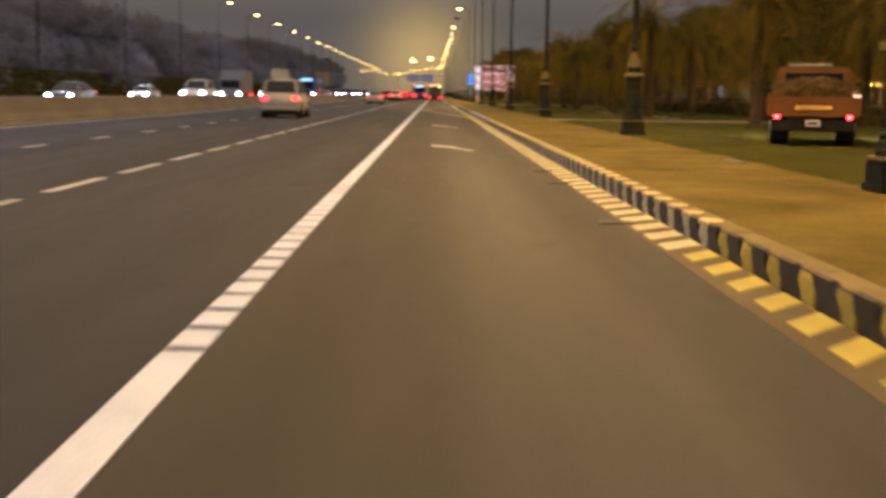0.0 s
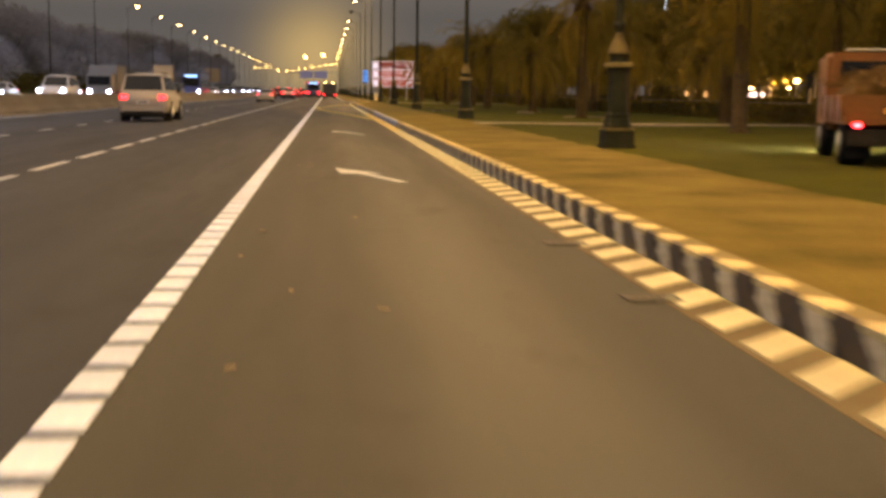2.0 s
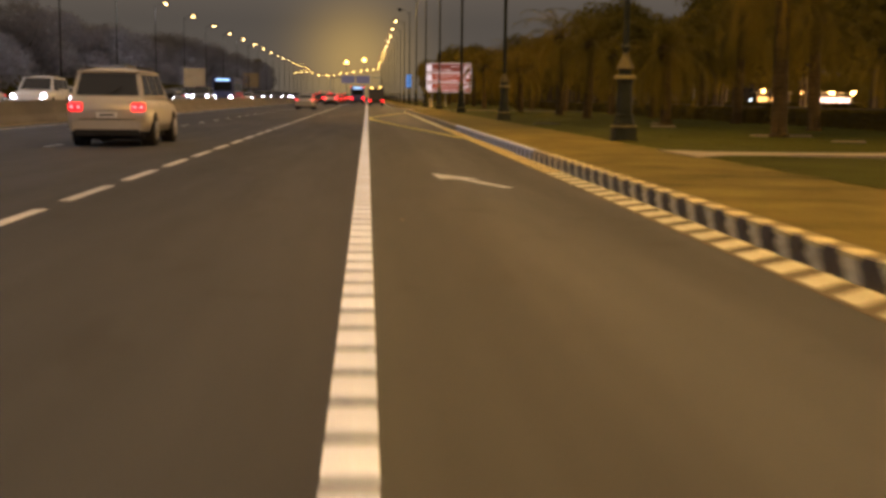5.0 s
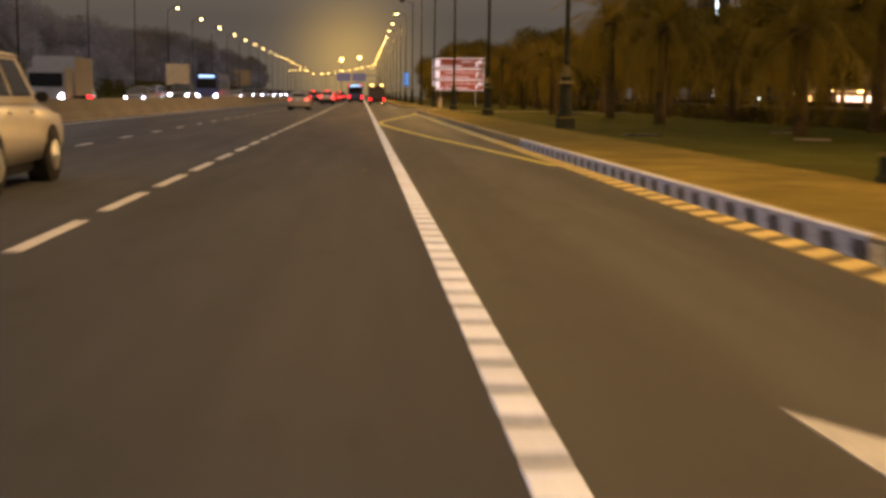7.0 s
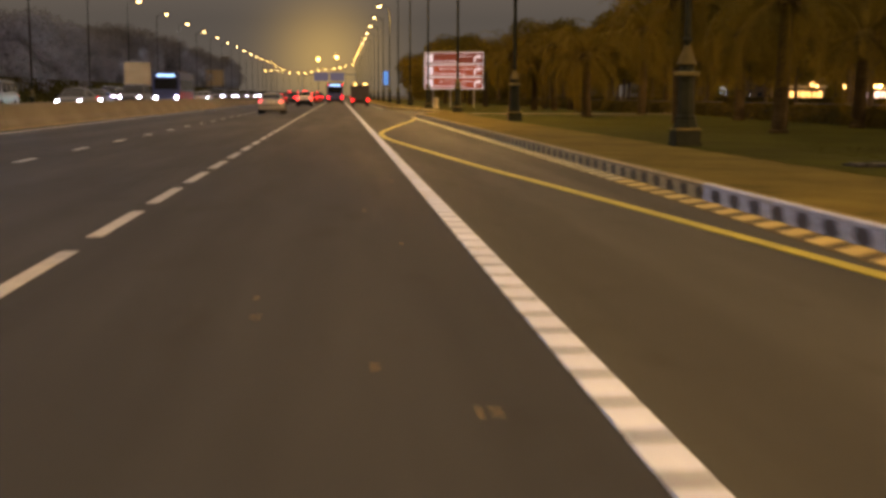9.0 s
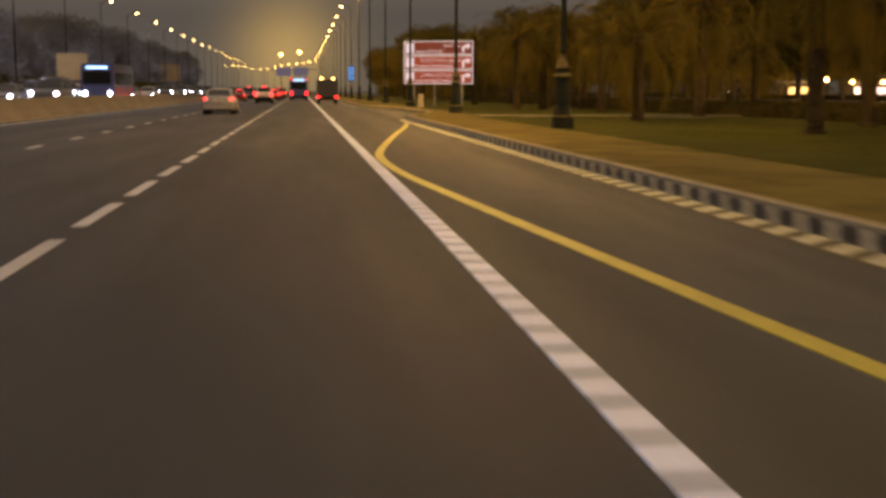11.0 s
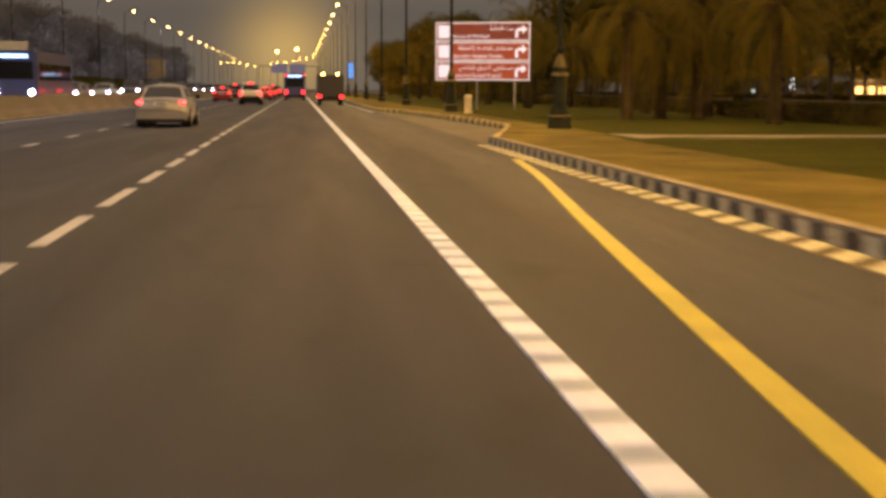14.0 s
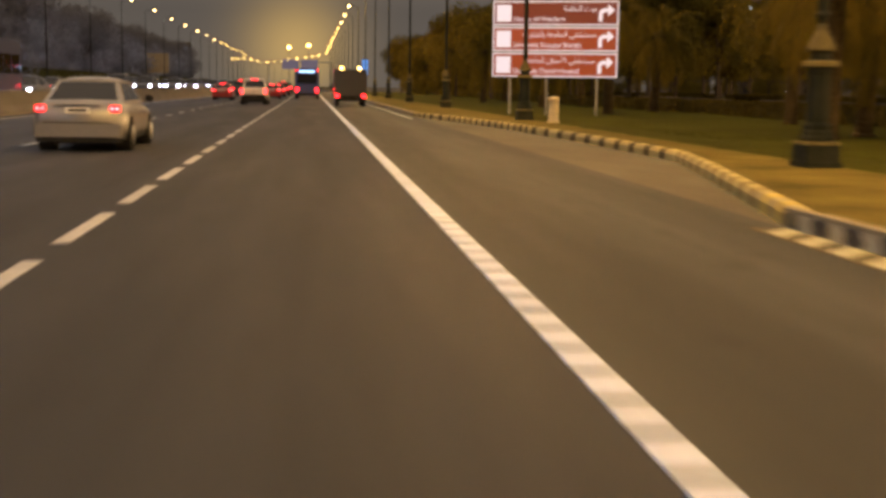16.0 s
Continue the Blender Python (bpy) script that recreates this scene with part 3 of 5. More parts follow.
def drain(y):
    ob = thing("drain_grate", 2.98, y, 0.0, "dark cast-iron drain grate set beside the gutter", "drain", "gutter drains")
    bm = bmesh.new()
    for x0, x1, y0, y1 in ((-0.17, 0.17, -0.13, -0.1), (-0.17, 0.17, 0.1, 0.13), (-0.17, -0.14, -0.1, 0.1), (0.14, 0.17, -0.1, 0.1)):
        box(bm, x0, x1, y0, y1, -0.06, 0.012)
    part("frame", bm, IRON, ob)
    part("pit", boxed(-0.165, 0.165, -0.125, 0.125, -0.1, 0.0045), PLASTIC, ob)
    me = finish("bar", boxed(-0.014, 0.014, -0.1, 0.1, -0.04, 0.012), IRON)
    for i in range(6):
        b = new("bar", me)
        b.parent = ob
        b.matrix_basis = pose(-0.115 + 0.046 * i, 0, 0)


# ---- median barrier ----
def barrier():
    """Cream concrete barrier in cast lengths with open joints."""
    prof = [(-0.30, -0.05), (0.30, -0.05), (0.30, 0.10), (0.17, 0.34), (0.10, 0.92), (0.06, 0.95), (-0.06, 0.95), (-0.10, 0.92), (-0.17, 0.34), (-0.30, 0.10)]
    bm = bmesh.new()
    ends = [[bm.verts.new((x, s, z)) for x, z in prof] for s in (-2.985, 2.985)]
    n = len(prof)
    for i in range(n):
        bm.faces.new((ends[0][i], ends[0][(i + 1) % n], ends[1][(i + 1) % n], ends[1][i]))
    bm.faces.new(ends[0][::-1])
    bm.faces.new(ends[1])
    me = finish("barrier_unit", bm, BARRIER)
    base = structure("median_barrier", boxed(-14.6, -13.5, -80, 700, -0.3, 0.03), CONCRETE, "cream concrete median barrier, stained and jointed", "barrier")
    for i in range(110):
        ob = new("barrier_unit", me)
        ob.parent = base
        ob.matrix_basis = pose(-14.15, -40 + 6 * i, 0.03)


# ---- street lamps ----
def street_lamp(x, y, side, lit=True, far=False, colour=SODIUM):
    """Ornate pole: stepped plinth, fluted shaft, collar, bell, tall pole with a short arm and a lantern head."""
    ob = thing("street_lamp", x, y, 0.19, "tall dark green street lamp with ornate stepped base", "street lamp", "street lamps along the road")
    bm = boxed(-0.31, 0.31, -0.31, 0.31, 0, 0.10, bevel=0.015)
    box(bm, -0.285, 0.285, -0.285, 0.285, 0.10, 0.36, bevel=0.02)
    part("plinth", bm, POLE_GREEN, ob)
    part("plinth_cap", boxed(-0.30, 0.30, -0.30, 0.30, 0.36, 0.41, bevel=0.02), POLE_GOLD, ob, "pale gold plinth cap")
    part("step", turned([(0.28, 0.41), (0.28, 0.47), (0.26, 0.52), (0.26, 0.56), (0.24, 0.60)], 8), POLE_GREEN, ob)
    prof = [(0.235, 0.60), (0.245, 0.66), (0.20, 0.72), (0.188, 1.45), (0.215, 1.52), (0.20, 1.57)]
    part("shaft", turned(prof, 8), POLE_GREEN, ob)
    part("collar", turned([(0.25, 1.57), (0.265, 1.60), (0.265, 1.66), (0.22, 1.69)], 16), POLE_GREEN, ob)
    bm = bmesh.new()
    loops = [[bm.verts.new((r * math.cos(math.pi * i / 18), r * math.sin(math.pi * i / 18), z)) for i in range(36) for r in ((0.290 if i % 2 else 0.262) - d,)] for d, z in ((0.03, 1.580), (0.0, 1.594), (0.0, 1.664), (0.03, 1.680))]
    for a, b in zip(loops, loops[1:]):
        for i in range(36):
            bm.faces.new((a[i], a[(i + 1) % 36], b[(i + 1) % 36], b[i]))
    bm.faces.new(loops[0][::-1])
    bm.faces.new(loops[-1])
    part("bead_ring", bm, POLE_GOLD, ob, "ring of faded gold beads")
    part("neck", turned([(0.17, 1.69), (0.16, 1.80), (0.20, 1.84)], 16), POLE_GREEN, ob)
    part("bell", turned([(0.232, 1.83), (0.222, 1.87), (0.175, 1.99), (0.125, 2.10), (0.085, 2.19), (0.07, 2.26)], 16), POLE_BELL, ob, "faded gold bell ornament", smooth=True)
    part("pole", turned([(0.06, 2.26), (0.085, 2.34), (0.12, 2.38), (0.12, 2.41), (0.085, 2.45), (0.08, 7.0), (0.055, 14.3)], 10), POLE_GREEN, ob)
    bm = bmesh.new()
    rod(bm, (0, 0, 13.9), (side * 0.6, 0, 14.55), 0.035)
    rod(bm, (side * 0.6, 0, 14.55), (side * 1.35, 0, 14.62), 0.035)
    part("arm", bm, POLE_GREEN, ob)
    part("lantern", turned([(0.08, 0), (0.34, 0.02), (0.46, 0.10), (0.26, 0.26), (0.06, 0.30)], 12, at=(side * 1.55, 0, 14.52)), PLASTIC, ob)
    part("lens", turned([(0.08, -0.15), (0.19, -0.10), (0.25, 0.0), (0.23, 0.03)], 12, at=(side * 1.55, 0, 14.50)), (LAMP_GLOW if not far else FAR_LAMP_GLOW) if lit else PLASTIC, ob, "glowing warm lamp lens" if lit else "unlit lamp lens")
    if lit and not far:
        d = bpy.data.lights.new("street_light", "SPOT")
        d.energy, d.color, d.spot_size, d.spot_blend, d.shadow_soft_size = LAMP_POWER, colour, radians(172), 0.5, 0.3
        l = new("lamp_light", d)
        l.parent = ob
        l.matrix_basis = pose(side * 1.55, 0, 14.25)
    return ob


def lamp_rows():
    lit = street_lamp(6.45, 23.9, -1)
    for y in (-10.0, 43.77, 70.24, 125.2, 151.5, 178.4, 205.4, 259.3, 286.2, 313.1, 340.1, 367.0, 394.0):
        copy_thing(lit, pose(6.66, y, 0.19))
    dead = street_lamp(6.66, 232.3, -1, lit=False)
    copy_thing(dead, pose(6.66, 98.0, 0.19))
    far = street_lamp(6.66, 420.9, -1, far=True)
    for i in range(6, 14):
        copy_thing(far, pose(6.66, 286.2 + 26.94 * i, 0.19))
    pale = street_lamp(-30.0, -1.75, -1, colour=PALE)
    bpy.data.objects[[o.name for o in pale.children if o.type == "LIGHT"][0]].data.energy = LAMP_POWER * 0.38
    pale.matrix_basis = pose(-30.0, -1.75, -0.45, 0, 0, 180)
    for i in range(1, 19):
        copy_thing(pale, pose(-30.0, -1.75 + 27.31 * i, -0.45, 0, 0, 180))
    for i in range(19, 25):
        copy_thing(far, pose(-30.0, -1.75 + 27.31 * i, -0.45, 0, 0, 180))


# ---- direction sign ----
def lettering(text, size, x, z, parent, align="LEFT", squeeze=1.0):
    cu = bpy.data.curves.new("lettering", "FONT")
    cu.body, cu.size, cu.align_x, cu.extrude, cu.offset = text, size, align, 0.004, 0.0
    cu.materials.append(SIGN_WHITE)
    ob = new("lettering", cu)
    ob.parent = parent
    ob.matrix_basis = pose(x, -0.034, z, 90, 0, 0) @ Matrix.Diagonal((squeeze, 1, 1, 1))
    return ob


def direction_sign():
    """Three stacked brown panels with white borders on four posts."""
    sign = thing("direction_sign", 9.94, 189.3, 0.18, "brown reflective direction sign of three panels on posts, made to glow", "road sign", rz=-19.5)
    hospital = "\uFEF0\uFED4\uFEB8\uFE98\uFEB4\uFEE3"
    words = (("\uFE94\uFEE4\uFEDC\uFEA4\uFEDF\uFE8D \uFE96\uFEF4\uFE91", "House of Wisdom"),
             ("\uFE94\uFED7\uFEAD\uFE8E\uFEB8\uFEDF\uFE8E\uFE91 \uFE94\uFECC\uFEE3\uFE8E\uFEA0\uFEDF\uFE8D " + hospital, "University Hospital Sharjah"),
             ("\uFEF2\uFECC\uFEE3\uFE8E\uFEA0\uFEDF\uFE8D \uFEE5\uFE8E\uFEE8\uFEB3\uFEF7\uFE8D " + hospital, "University Dental Hospital"))
    for i, (arabic, english) in enumerate(words):
        z0 = 1.72 + 1.19 * (2 - i)
        panel = part("panel", boxed(-2.95, 2.95, 0.0, 0.06, z0, z0 + 1.16, bevel=0.02), GALV, sign)
        bm = bmesh.new()
        for a in ((-2.92, 2.92, z0 + 0.03, z0 + 0.085), (-2.92, 2.92, z0 + 1.075, z0 + 1.13), (-2.92, -2.865, z0 + 0.085, z0 + 1.075), (2.865, 2.92, z0 + 0.085, z0 + 1.075)):
            box(bm, a[0], a[1], -0.024, 0.0, a[2], a[3])
        part("border", bm, SIGN_WHITE, panel, "white border glowing like returned headlight")
        part("face", boxed(-2.865, 2.865, -0.018, 0.0, z0 + 0.085, z0 + 1.075), SIGN_BROWN if i else SIGN_DARK, panel, "brown face glowing like returned headlight" if i else "darker brown face glowing more faintly")
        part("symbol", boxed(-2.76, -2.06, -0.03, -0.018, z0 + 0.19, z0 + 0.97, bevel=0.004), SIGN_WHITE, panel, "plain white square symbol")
        bm = slab([(2.02, 0.20), (2.20, 0.20), (2.20, 0.56), (2.26, 0.62), (2.44, 0.62), (2.44, 0.44), (2.76, 0.72), (2.44, 0.99), (2.44, 0.80), (2.20, 0.80), (2.02, 0.64)], 0.0, 0.014)
        bmesh.ops.rotate(bm, matrix=Matrix.Rotation(radians(90), 3, "X"), verts=bm.verts)
        bmesh.ops.translate(bm, vec=(0, -0.018, z0), verts=bm.verts)
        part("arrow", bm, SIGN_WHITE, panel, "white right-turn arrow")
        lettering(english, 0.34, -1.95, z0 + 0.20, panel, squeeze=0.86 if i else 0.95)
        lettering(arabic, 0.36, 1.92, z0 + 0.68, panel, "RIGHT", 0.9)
    for x in (-2.1, -0.35, 2.0):
        part("post", rod(bmesh.new(), (x, 0.12, -0.05), (x, 0.12, 5.1), 0.06, sides=10), GALV, sign)


rib_line()
kerb()
gutter()
bay_kerb()
for y in (22.05, 27.4, 30.15, 122.1):
    drain(y)
barrier()
lamp_rows()
direction_sign()


# ---- vehicles ----
def loft(stations):
    """Rounded car body through (y, half width, bottom, top) stations."""
    bm = bmesh.new()
    rings = []
    for y, w, a, b in stations:
        h = b - a
        sec = [(-w, a + 0.3 * h), (-0.94 * w, a), (0.94 * w, a), (w, a + 0.3 * h), (w, a + 0.62 * h), (0.95 * w, a + 0.86 * h), (0.80 * w, b),
               (0, b + 0.02), (-0.80 * w, b), (-0.95 * w, a + 0.86 * h), (-w, a + 0.62 * h)]
        rings.append([bm.verts.new((x, y, z)) for x, z in sec])
    n = len(rings[0])
    for p, q in zip(rings, rings[1:]):
        for i in range(n):
            bm.faces.new((p[i], p[(i + 1) % n], q[(i + 1) % n], q[i]))
    bm.faces.new(rings[0][::-1])
    bm.faces.new(rings[-1])
    return bm


def frustum(y0, y1, w, z, ty0, ty1, tw, tz):
    bm = bmesh.new()
    lo = [bm.verts.new(p) for p in ((-w, y0, z), (w, y0, z), (w, y1, z), (-w, y1, z))]
    hi = [bm.verts.new(p) for p in ((-tw, ty0, tz), (tw, ty0, tz), (tw, ty1, tz), (-tw, ty1, tz))]
    bm.faces.new(lo[::-1])
    bm.faces.new(hi)
    for i in range(4):
        j = (i + 1) % 4
        bm.faces.new((lo[i], lo[j], hi[j], hi[i]))
    return bm


def pane(quad, u0, u1, v0, v1):
    """A thin window pane laid on part of a four-cornered face (bottom left, bottom right, top right, top left)."""
    a, b, c, d = (Vector(p) for p in quad)
    out = (b - a).cross(d - a).normalized()
    at = [(a.lerp(b, u)).lerp(d.lerp(c, u), v) for u, v in ((u0, v0), (u1, v0), (u1, v1), (u0, v1))]
    bm = bmesh.new()
    lo = [bm.verts.new(p - out * 0.02) for p in at]
    hi = [bm.verts.new(p + out * 0.008) for p in at]
    bm.faces.new(lo[::-1])
    bm.faces.new(hi)
    for i in range(4):
        j = (i + 1) % 4
        bm.faces.new((lo[i], lo[j], hi[j], hi[i]))
    return bm


def crowned(w, y0, y1, z, rise):
    """A thin roof panel, arched across and rounded towards its ends."""
    bm = bmesh.new()
    n, m = 10, 8
    top = [[bm.verts.new((w * (2 * i / n - 1), y0 + (y1 - y0) * j / m, z + rise * (1 - abs(2 * i / n - 1) ** 3) * (1 - 0.55 * abs(2 * j / m - 1) ** 4))) for i in range(n + 1)] for j in range(m + 1)]
    low = [[bm.verts.new((v.co.x * 0.97, v.co.y, z - 0.03)) for v in r] for r in top]
    for j in range(m):
        for i in range(n):
            bm.faces.new((top[j][i], top[j][i + 1], top[j + 1][i + 1], top[j + 1][i]))
            bm.faces.new((low[j][i], low[j + 1][i], low[j + 1][i + 1], low[j][i + 1]))
    for j in range(m):
        bm.faces.new((top[j][0], top[j + 1][0], low[j + 1][0], low[j][0]))
        bm.faces.new((top[j][n], low[j][n], low[j + 1][n], top[j + 1][n]))
    for i in range(n):
        bm.faces.new((top[0][i], low[0][i], low[0][i + 1], top[0][i + 1]))
        bm.faces.new((top[m][i], top[m][i + 1], low[m][i + 1], low[m][i]))
    return bm


def wheel(parent, x, y, r, w):
    side = 1 if x > 0 else -1
    t = turned([(r * 0.62, -w / 2), (r * 0.93, -w / 2), (r, -w * 0.36), (r, w * 0.36), (r * 0.93, w / 2), (r * 0.62, w / 2)], 20)
    bmesh.ops.rotate(t, matrix=Matrix.Rotation(radians(90), 3, "Y"), verts=t.verts)
    tyre = part("wheel", t, RUBBER, parent, smooth=True)
    tyre.matrix_basis = pose(x, y, r)
    rb = turned([(r * 0.60, 0), (r * 0.60, 0.03), (r * 0.5, 0.045), (r * 0.16, 0.02), (r * 0.14, 0.05)], 10)
    bmesh.ops.rotate(rb, matrix=Matrix.Rotation(radians(90 * side), 3, "Y"), verts=rb.verts)
    bmesh.ops.translate(rb, vec=(side * (w / 2 - 0.01), 0, 0), verts=rb.verts)
    part("rim", rb, RIM, tyre, smooth=True)


SHAPES = {
    # stations, glass frustum, wheel positions, wheel radius, tail x z, head x z, tail box half sizes
    "sedan": dict(L=4.7, body=[(-2.35, 0.76, 0.42, 0.86), (-2.26, 0.86, 0.28, 0.98), (-1.7, 0.90, 0.24, 1.02), (-0.6, 0.91, 0.22, 0.98), (0.9, 0.91, 0.22, 0.97), (1.8, 0.89, 0.24, 0.86), (2.2, 0.84, 0.28, 0.76), (2.35, 0.70, 0.36, 0.66)],
                  glass=(-1.78, 1.15, 0.80, 0.95, -1.02, 0.38, 0.60, 1.42), wheels=(-1.38, 1.42), r=0.32, tail=(0.72, 0.86, 0.10, 0.07), head=(0.64, 0.66), hub=0.80),
    "suv": dict(L=4.9, body=[(-2.45, 0.86, 0.50, 1.10), (-2.38, 0.94, 0.38, 1.18), (-1.6, 0.97, 0.34, 1.20), (0.8, 0.97, 0.34, 1.17), (1.9, 0.95, 0.36, 1.08), (2.3, 0.92, 0.40, 1.0), (2.45, 0.82, 0.48, 0.92)],
                glass=(-2.36, 1.15, 0.86, 1.14, -2.12, 0.42, 0.72, 1.82), wheels=(-1.42, 1.45), r=0.38, tail=(0.74, 0.95, 0.16, 0.10), head=(0.74, 0.88), hub=0.84),
    "pickup": dict(L=5.3, body=[(-2.65, 0.86, 0.55, 1.08), (-2.58, 0.92, 0.45, 1.14), (-0.7, 0.93, 0.42, 1.14), (0.9, 0.93, 0.42, 1.12), (2.0, 0.92, 0.42, 1.04), (2.5, 0.88, 0.46, 0.96), (2.65, 0.8, 0.52, 0.88)],
                   glass=(-0.95, 1.35, 0.84, 1.10, -0.72, 0.72, 0.70, 1.76), wheels=(-1.65, 1.7), r=0.39, tail=(0.82, 0.93, 0.08, 0.18), head=(0.74, 0.84), hub=0.82),
}


def car(name, shape, paint, label, category, x, y, z, rz=0.0, brake=False, head_on=False, group="", lamps=False):
    s = SHAPES[shape]
    ob = thing(name, x, y, z, label, category, group, rz)
    part("body", loft(s["body"]), paint, ob, smooth=True)
    g = s["glass"]
    part("cabin", frustum(*g), paint, ob)
    y0, y1, w, z, ty0, ty1, tw, tz = g
    part("rear_window", pane(((-w, y0, z), (w, y0, z), (tw, ty0, tz), (-tw, ty0, tz)), 0.06, 0.94, 0.13, 0.90), GLASS, ob, "dark tinted rear window")
    part("windscreen", pane(((w, y1, z), (-w, y1, z), (-tw, ty1, tz), (tw, ty1, tz)), 0.05, 0.95, 0.08, 0.92), GLASS, ob, "dark windscreen")
    cuts = ((0.05, 0.30), (0.34, 0.62), (0.66, 0.93)) if shape == "suv" else ((0.14, 0.48), (0.52, 0.90))
    for u0, u1 in cuts:
        part("side_window", pane(((w, y0, z), (w, y1, z), (tw, ty1, tz), (tw, ty0, tz)), u0, u1, 0.14, 0.86), GLASS, ob)
        part("side_window", pane(((-w, y1, z), (-w, y0, z), (-tw, ty0, tz), (-tw, ty1, tz)), 1 - u1, 1 - u0, 0.14, 0.86), GLASS, ob)
    part("roof", crowned(g[6] + 0.05, g[4] - 0.05, g[5] + 0.06, g[7] - 0.03, 0.11), paint, ob, smooth=True)
    for sx in (-1, 1):
        hw = max(st[1] for st in s["body"])
        for hy in (-0.75, 0.35):
            part("door_handle", rod(bmesh.new(), (sx * (hw - 0.005), hy, g[3] - 0.12), (sx * (hw - 0.005), hy + 0.16, g[3] - 0.12), 0.018, sides=6), RIM, ob)
        part("mirror", boxed(sx * 1.0 - 0.09, sx * 1.0 + 0.09, g[1] - 0.45, g[1] - 0.33, g[3] + 0.02, g[3] + 0.16, bevel=0.03), PLASTIC, ob)
        for wy in s["wheels"]:
            wheel(ob, sx * (hw - 0.095), wy, s["r"], 0.23)
            # Solid dark disc stands in for the shaded gap round the wheel.
            part("wheel_arch", rod(bmesh.new(), (sx * (hw - 0.3), wy, s["r"] + 0.02), (sx * (hw + 0.004), wy, s["r"] + 0.02), s["r"] * 1.13, sides=20), PLASTIC, ob)
        tx, tz, hw, hh = s["tail"]
        back = s["body"][0][0]
        tail = part("tail_light", boxed(sx * tx - hw, sx * tx + hw, back - 0.03, back + 0.12, tz - hh, tz + hh, bevel=0.02), BRAKE_GLOW if brake else TAIL_GLOW, ob, "lit red tail light")
        for e in (-1, 1):
            bx, bz = (tx + e * hw * 0.5, tz) if hw > hh else (tx, tz + e * hh * 0.45)
            part("bulb", rod(bmesh.new(), (sx * bx, back - 0.045, bz), (sx * bx, back - 0.02, bz), 0.028, sides=10), BULB_GLOW, tail, "bright red bulb")
        hx, hz = s["head"]
        front = s["body"][-1][0]
        part("headlight", rod(bmesh.new(), (sx * hx, front - 0.16, hz), (sx * hx, front + 0.05, hz), 0.105, 0.095, 14), HEAD_GLOW if head_on else RIM, ob, "bright white headlight" if head_on else "clear headlight")
    back = s["body"][0][0]
    zb = s["body"][0][2]
    pz = 0.34 if shape == "sedan" else 0.20
    part("bumper", boxed(-0.84, 0.84, back - 0.07, back + 0.15, zb - 0.16, zb + 0.14, bevel=0.04), paint if shape != "pickup" else PLASTIC, ob)
    plate = part("number_plate", boxed(-0.24, 0.24, back - 0.05, back - 0.02, zb + pz, zb + pz + 0.13), PLATE, ob)
    part("plate_bar", boxed(-0.17, 0.17, back - 0.055, back - 0.05, zb + pz + 0.04, zb + pz + 0.09), PLATE_BAR, plate)
    part("boot_seam", boxed(-0.66, 0.66, back - 0.018, back + 0.05, zb + 0.15, zb + 0.163), PLASTIC, ob)
    # Dark valance; its extra height on the suv stands for shade under the bumper.
    part("valance", boxed(-0.80, 0.80, back - 0.085, back + 0.2, zb - 0.24, zb - (0.05 if shape == "suv" else 0.10), bevel=0.03), PLASTIC, ob, "dark lower valance, with shade below the bumper")
    part("rear_trim", boxed(-0.45, 0.45, back - 0.035, back + 0.05, zb + pz + 0.15, zb + pz + 0.185, bevel=0.01), RIM, ob)
    part("underbody", boxed(-0.80, 0.80, back + 0.2, -back - 0.2, 0.17, zb + 0.1, bevel=0.03), PLASTIC, ob, "dark underbody")
    if brake:
        part("high_brake_light", boxed(-0.22, 0.22, g[4] - 0.07, g[4] + 0.02, g[7] - 0.03, g[7] + 0.035), BRAKE_GLOW, ob, "lit red high brake light")
    if shape == "pickup":
        part("tailgate", boxed(-0.72, 0.72, back - 0.025, back + 0.06, 0.72, 1.10, bevel=0.02), paint, ob)
    if shape == "suv":
        for sx in (-1, 1):
            part("roof_rail", rod(bmesh.new(), (sx * 0.62, -1.8, 1.90), (sx * 0.62, 0.1, 1.90), 0.022, sides=6), PLASTIC, ob)
        part("rear_wiper", rod(bmesh.new(), (0.0, -2.38, 1.22), (0.35, -2.30, 1.44), 0.012, sides=5), PLASTIC, ob)
    if lamps:
        d = bpy.data.lights.get("headlamp") or bpy.data.lights.new("headlamp", "SPOT")
        d.energy, d.color, d.spot_size, d.spot_blend, d.shadow_soft_size = 1800.0, (0.60, 0.82, 1.0), radians(60), 0.9, 0.12
        l = new("headlamp_light", d)
        l.parent = ob
        l.matrix_basis = pose(0, s["body"][-1][0] + 0.12, 0.75, 86, 0, 0)
    return ob


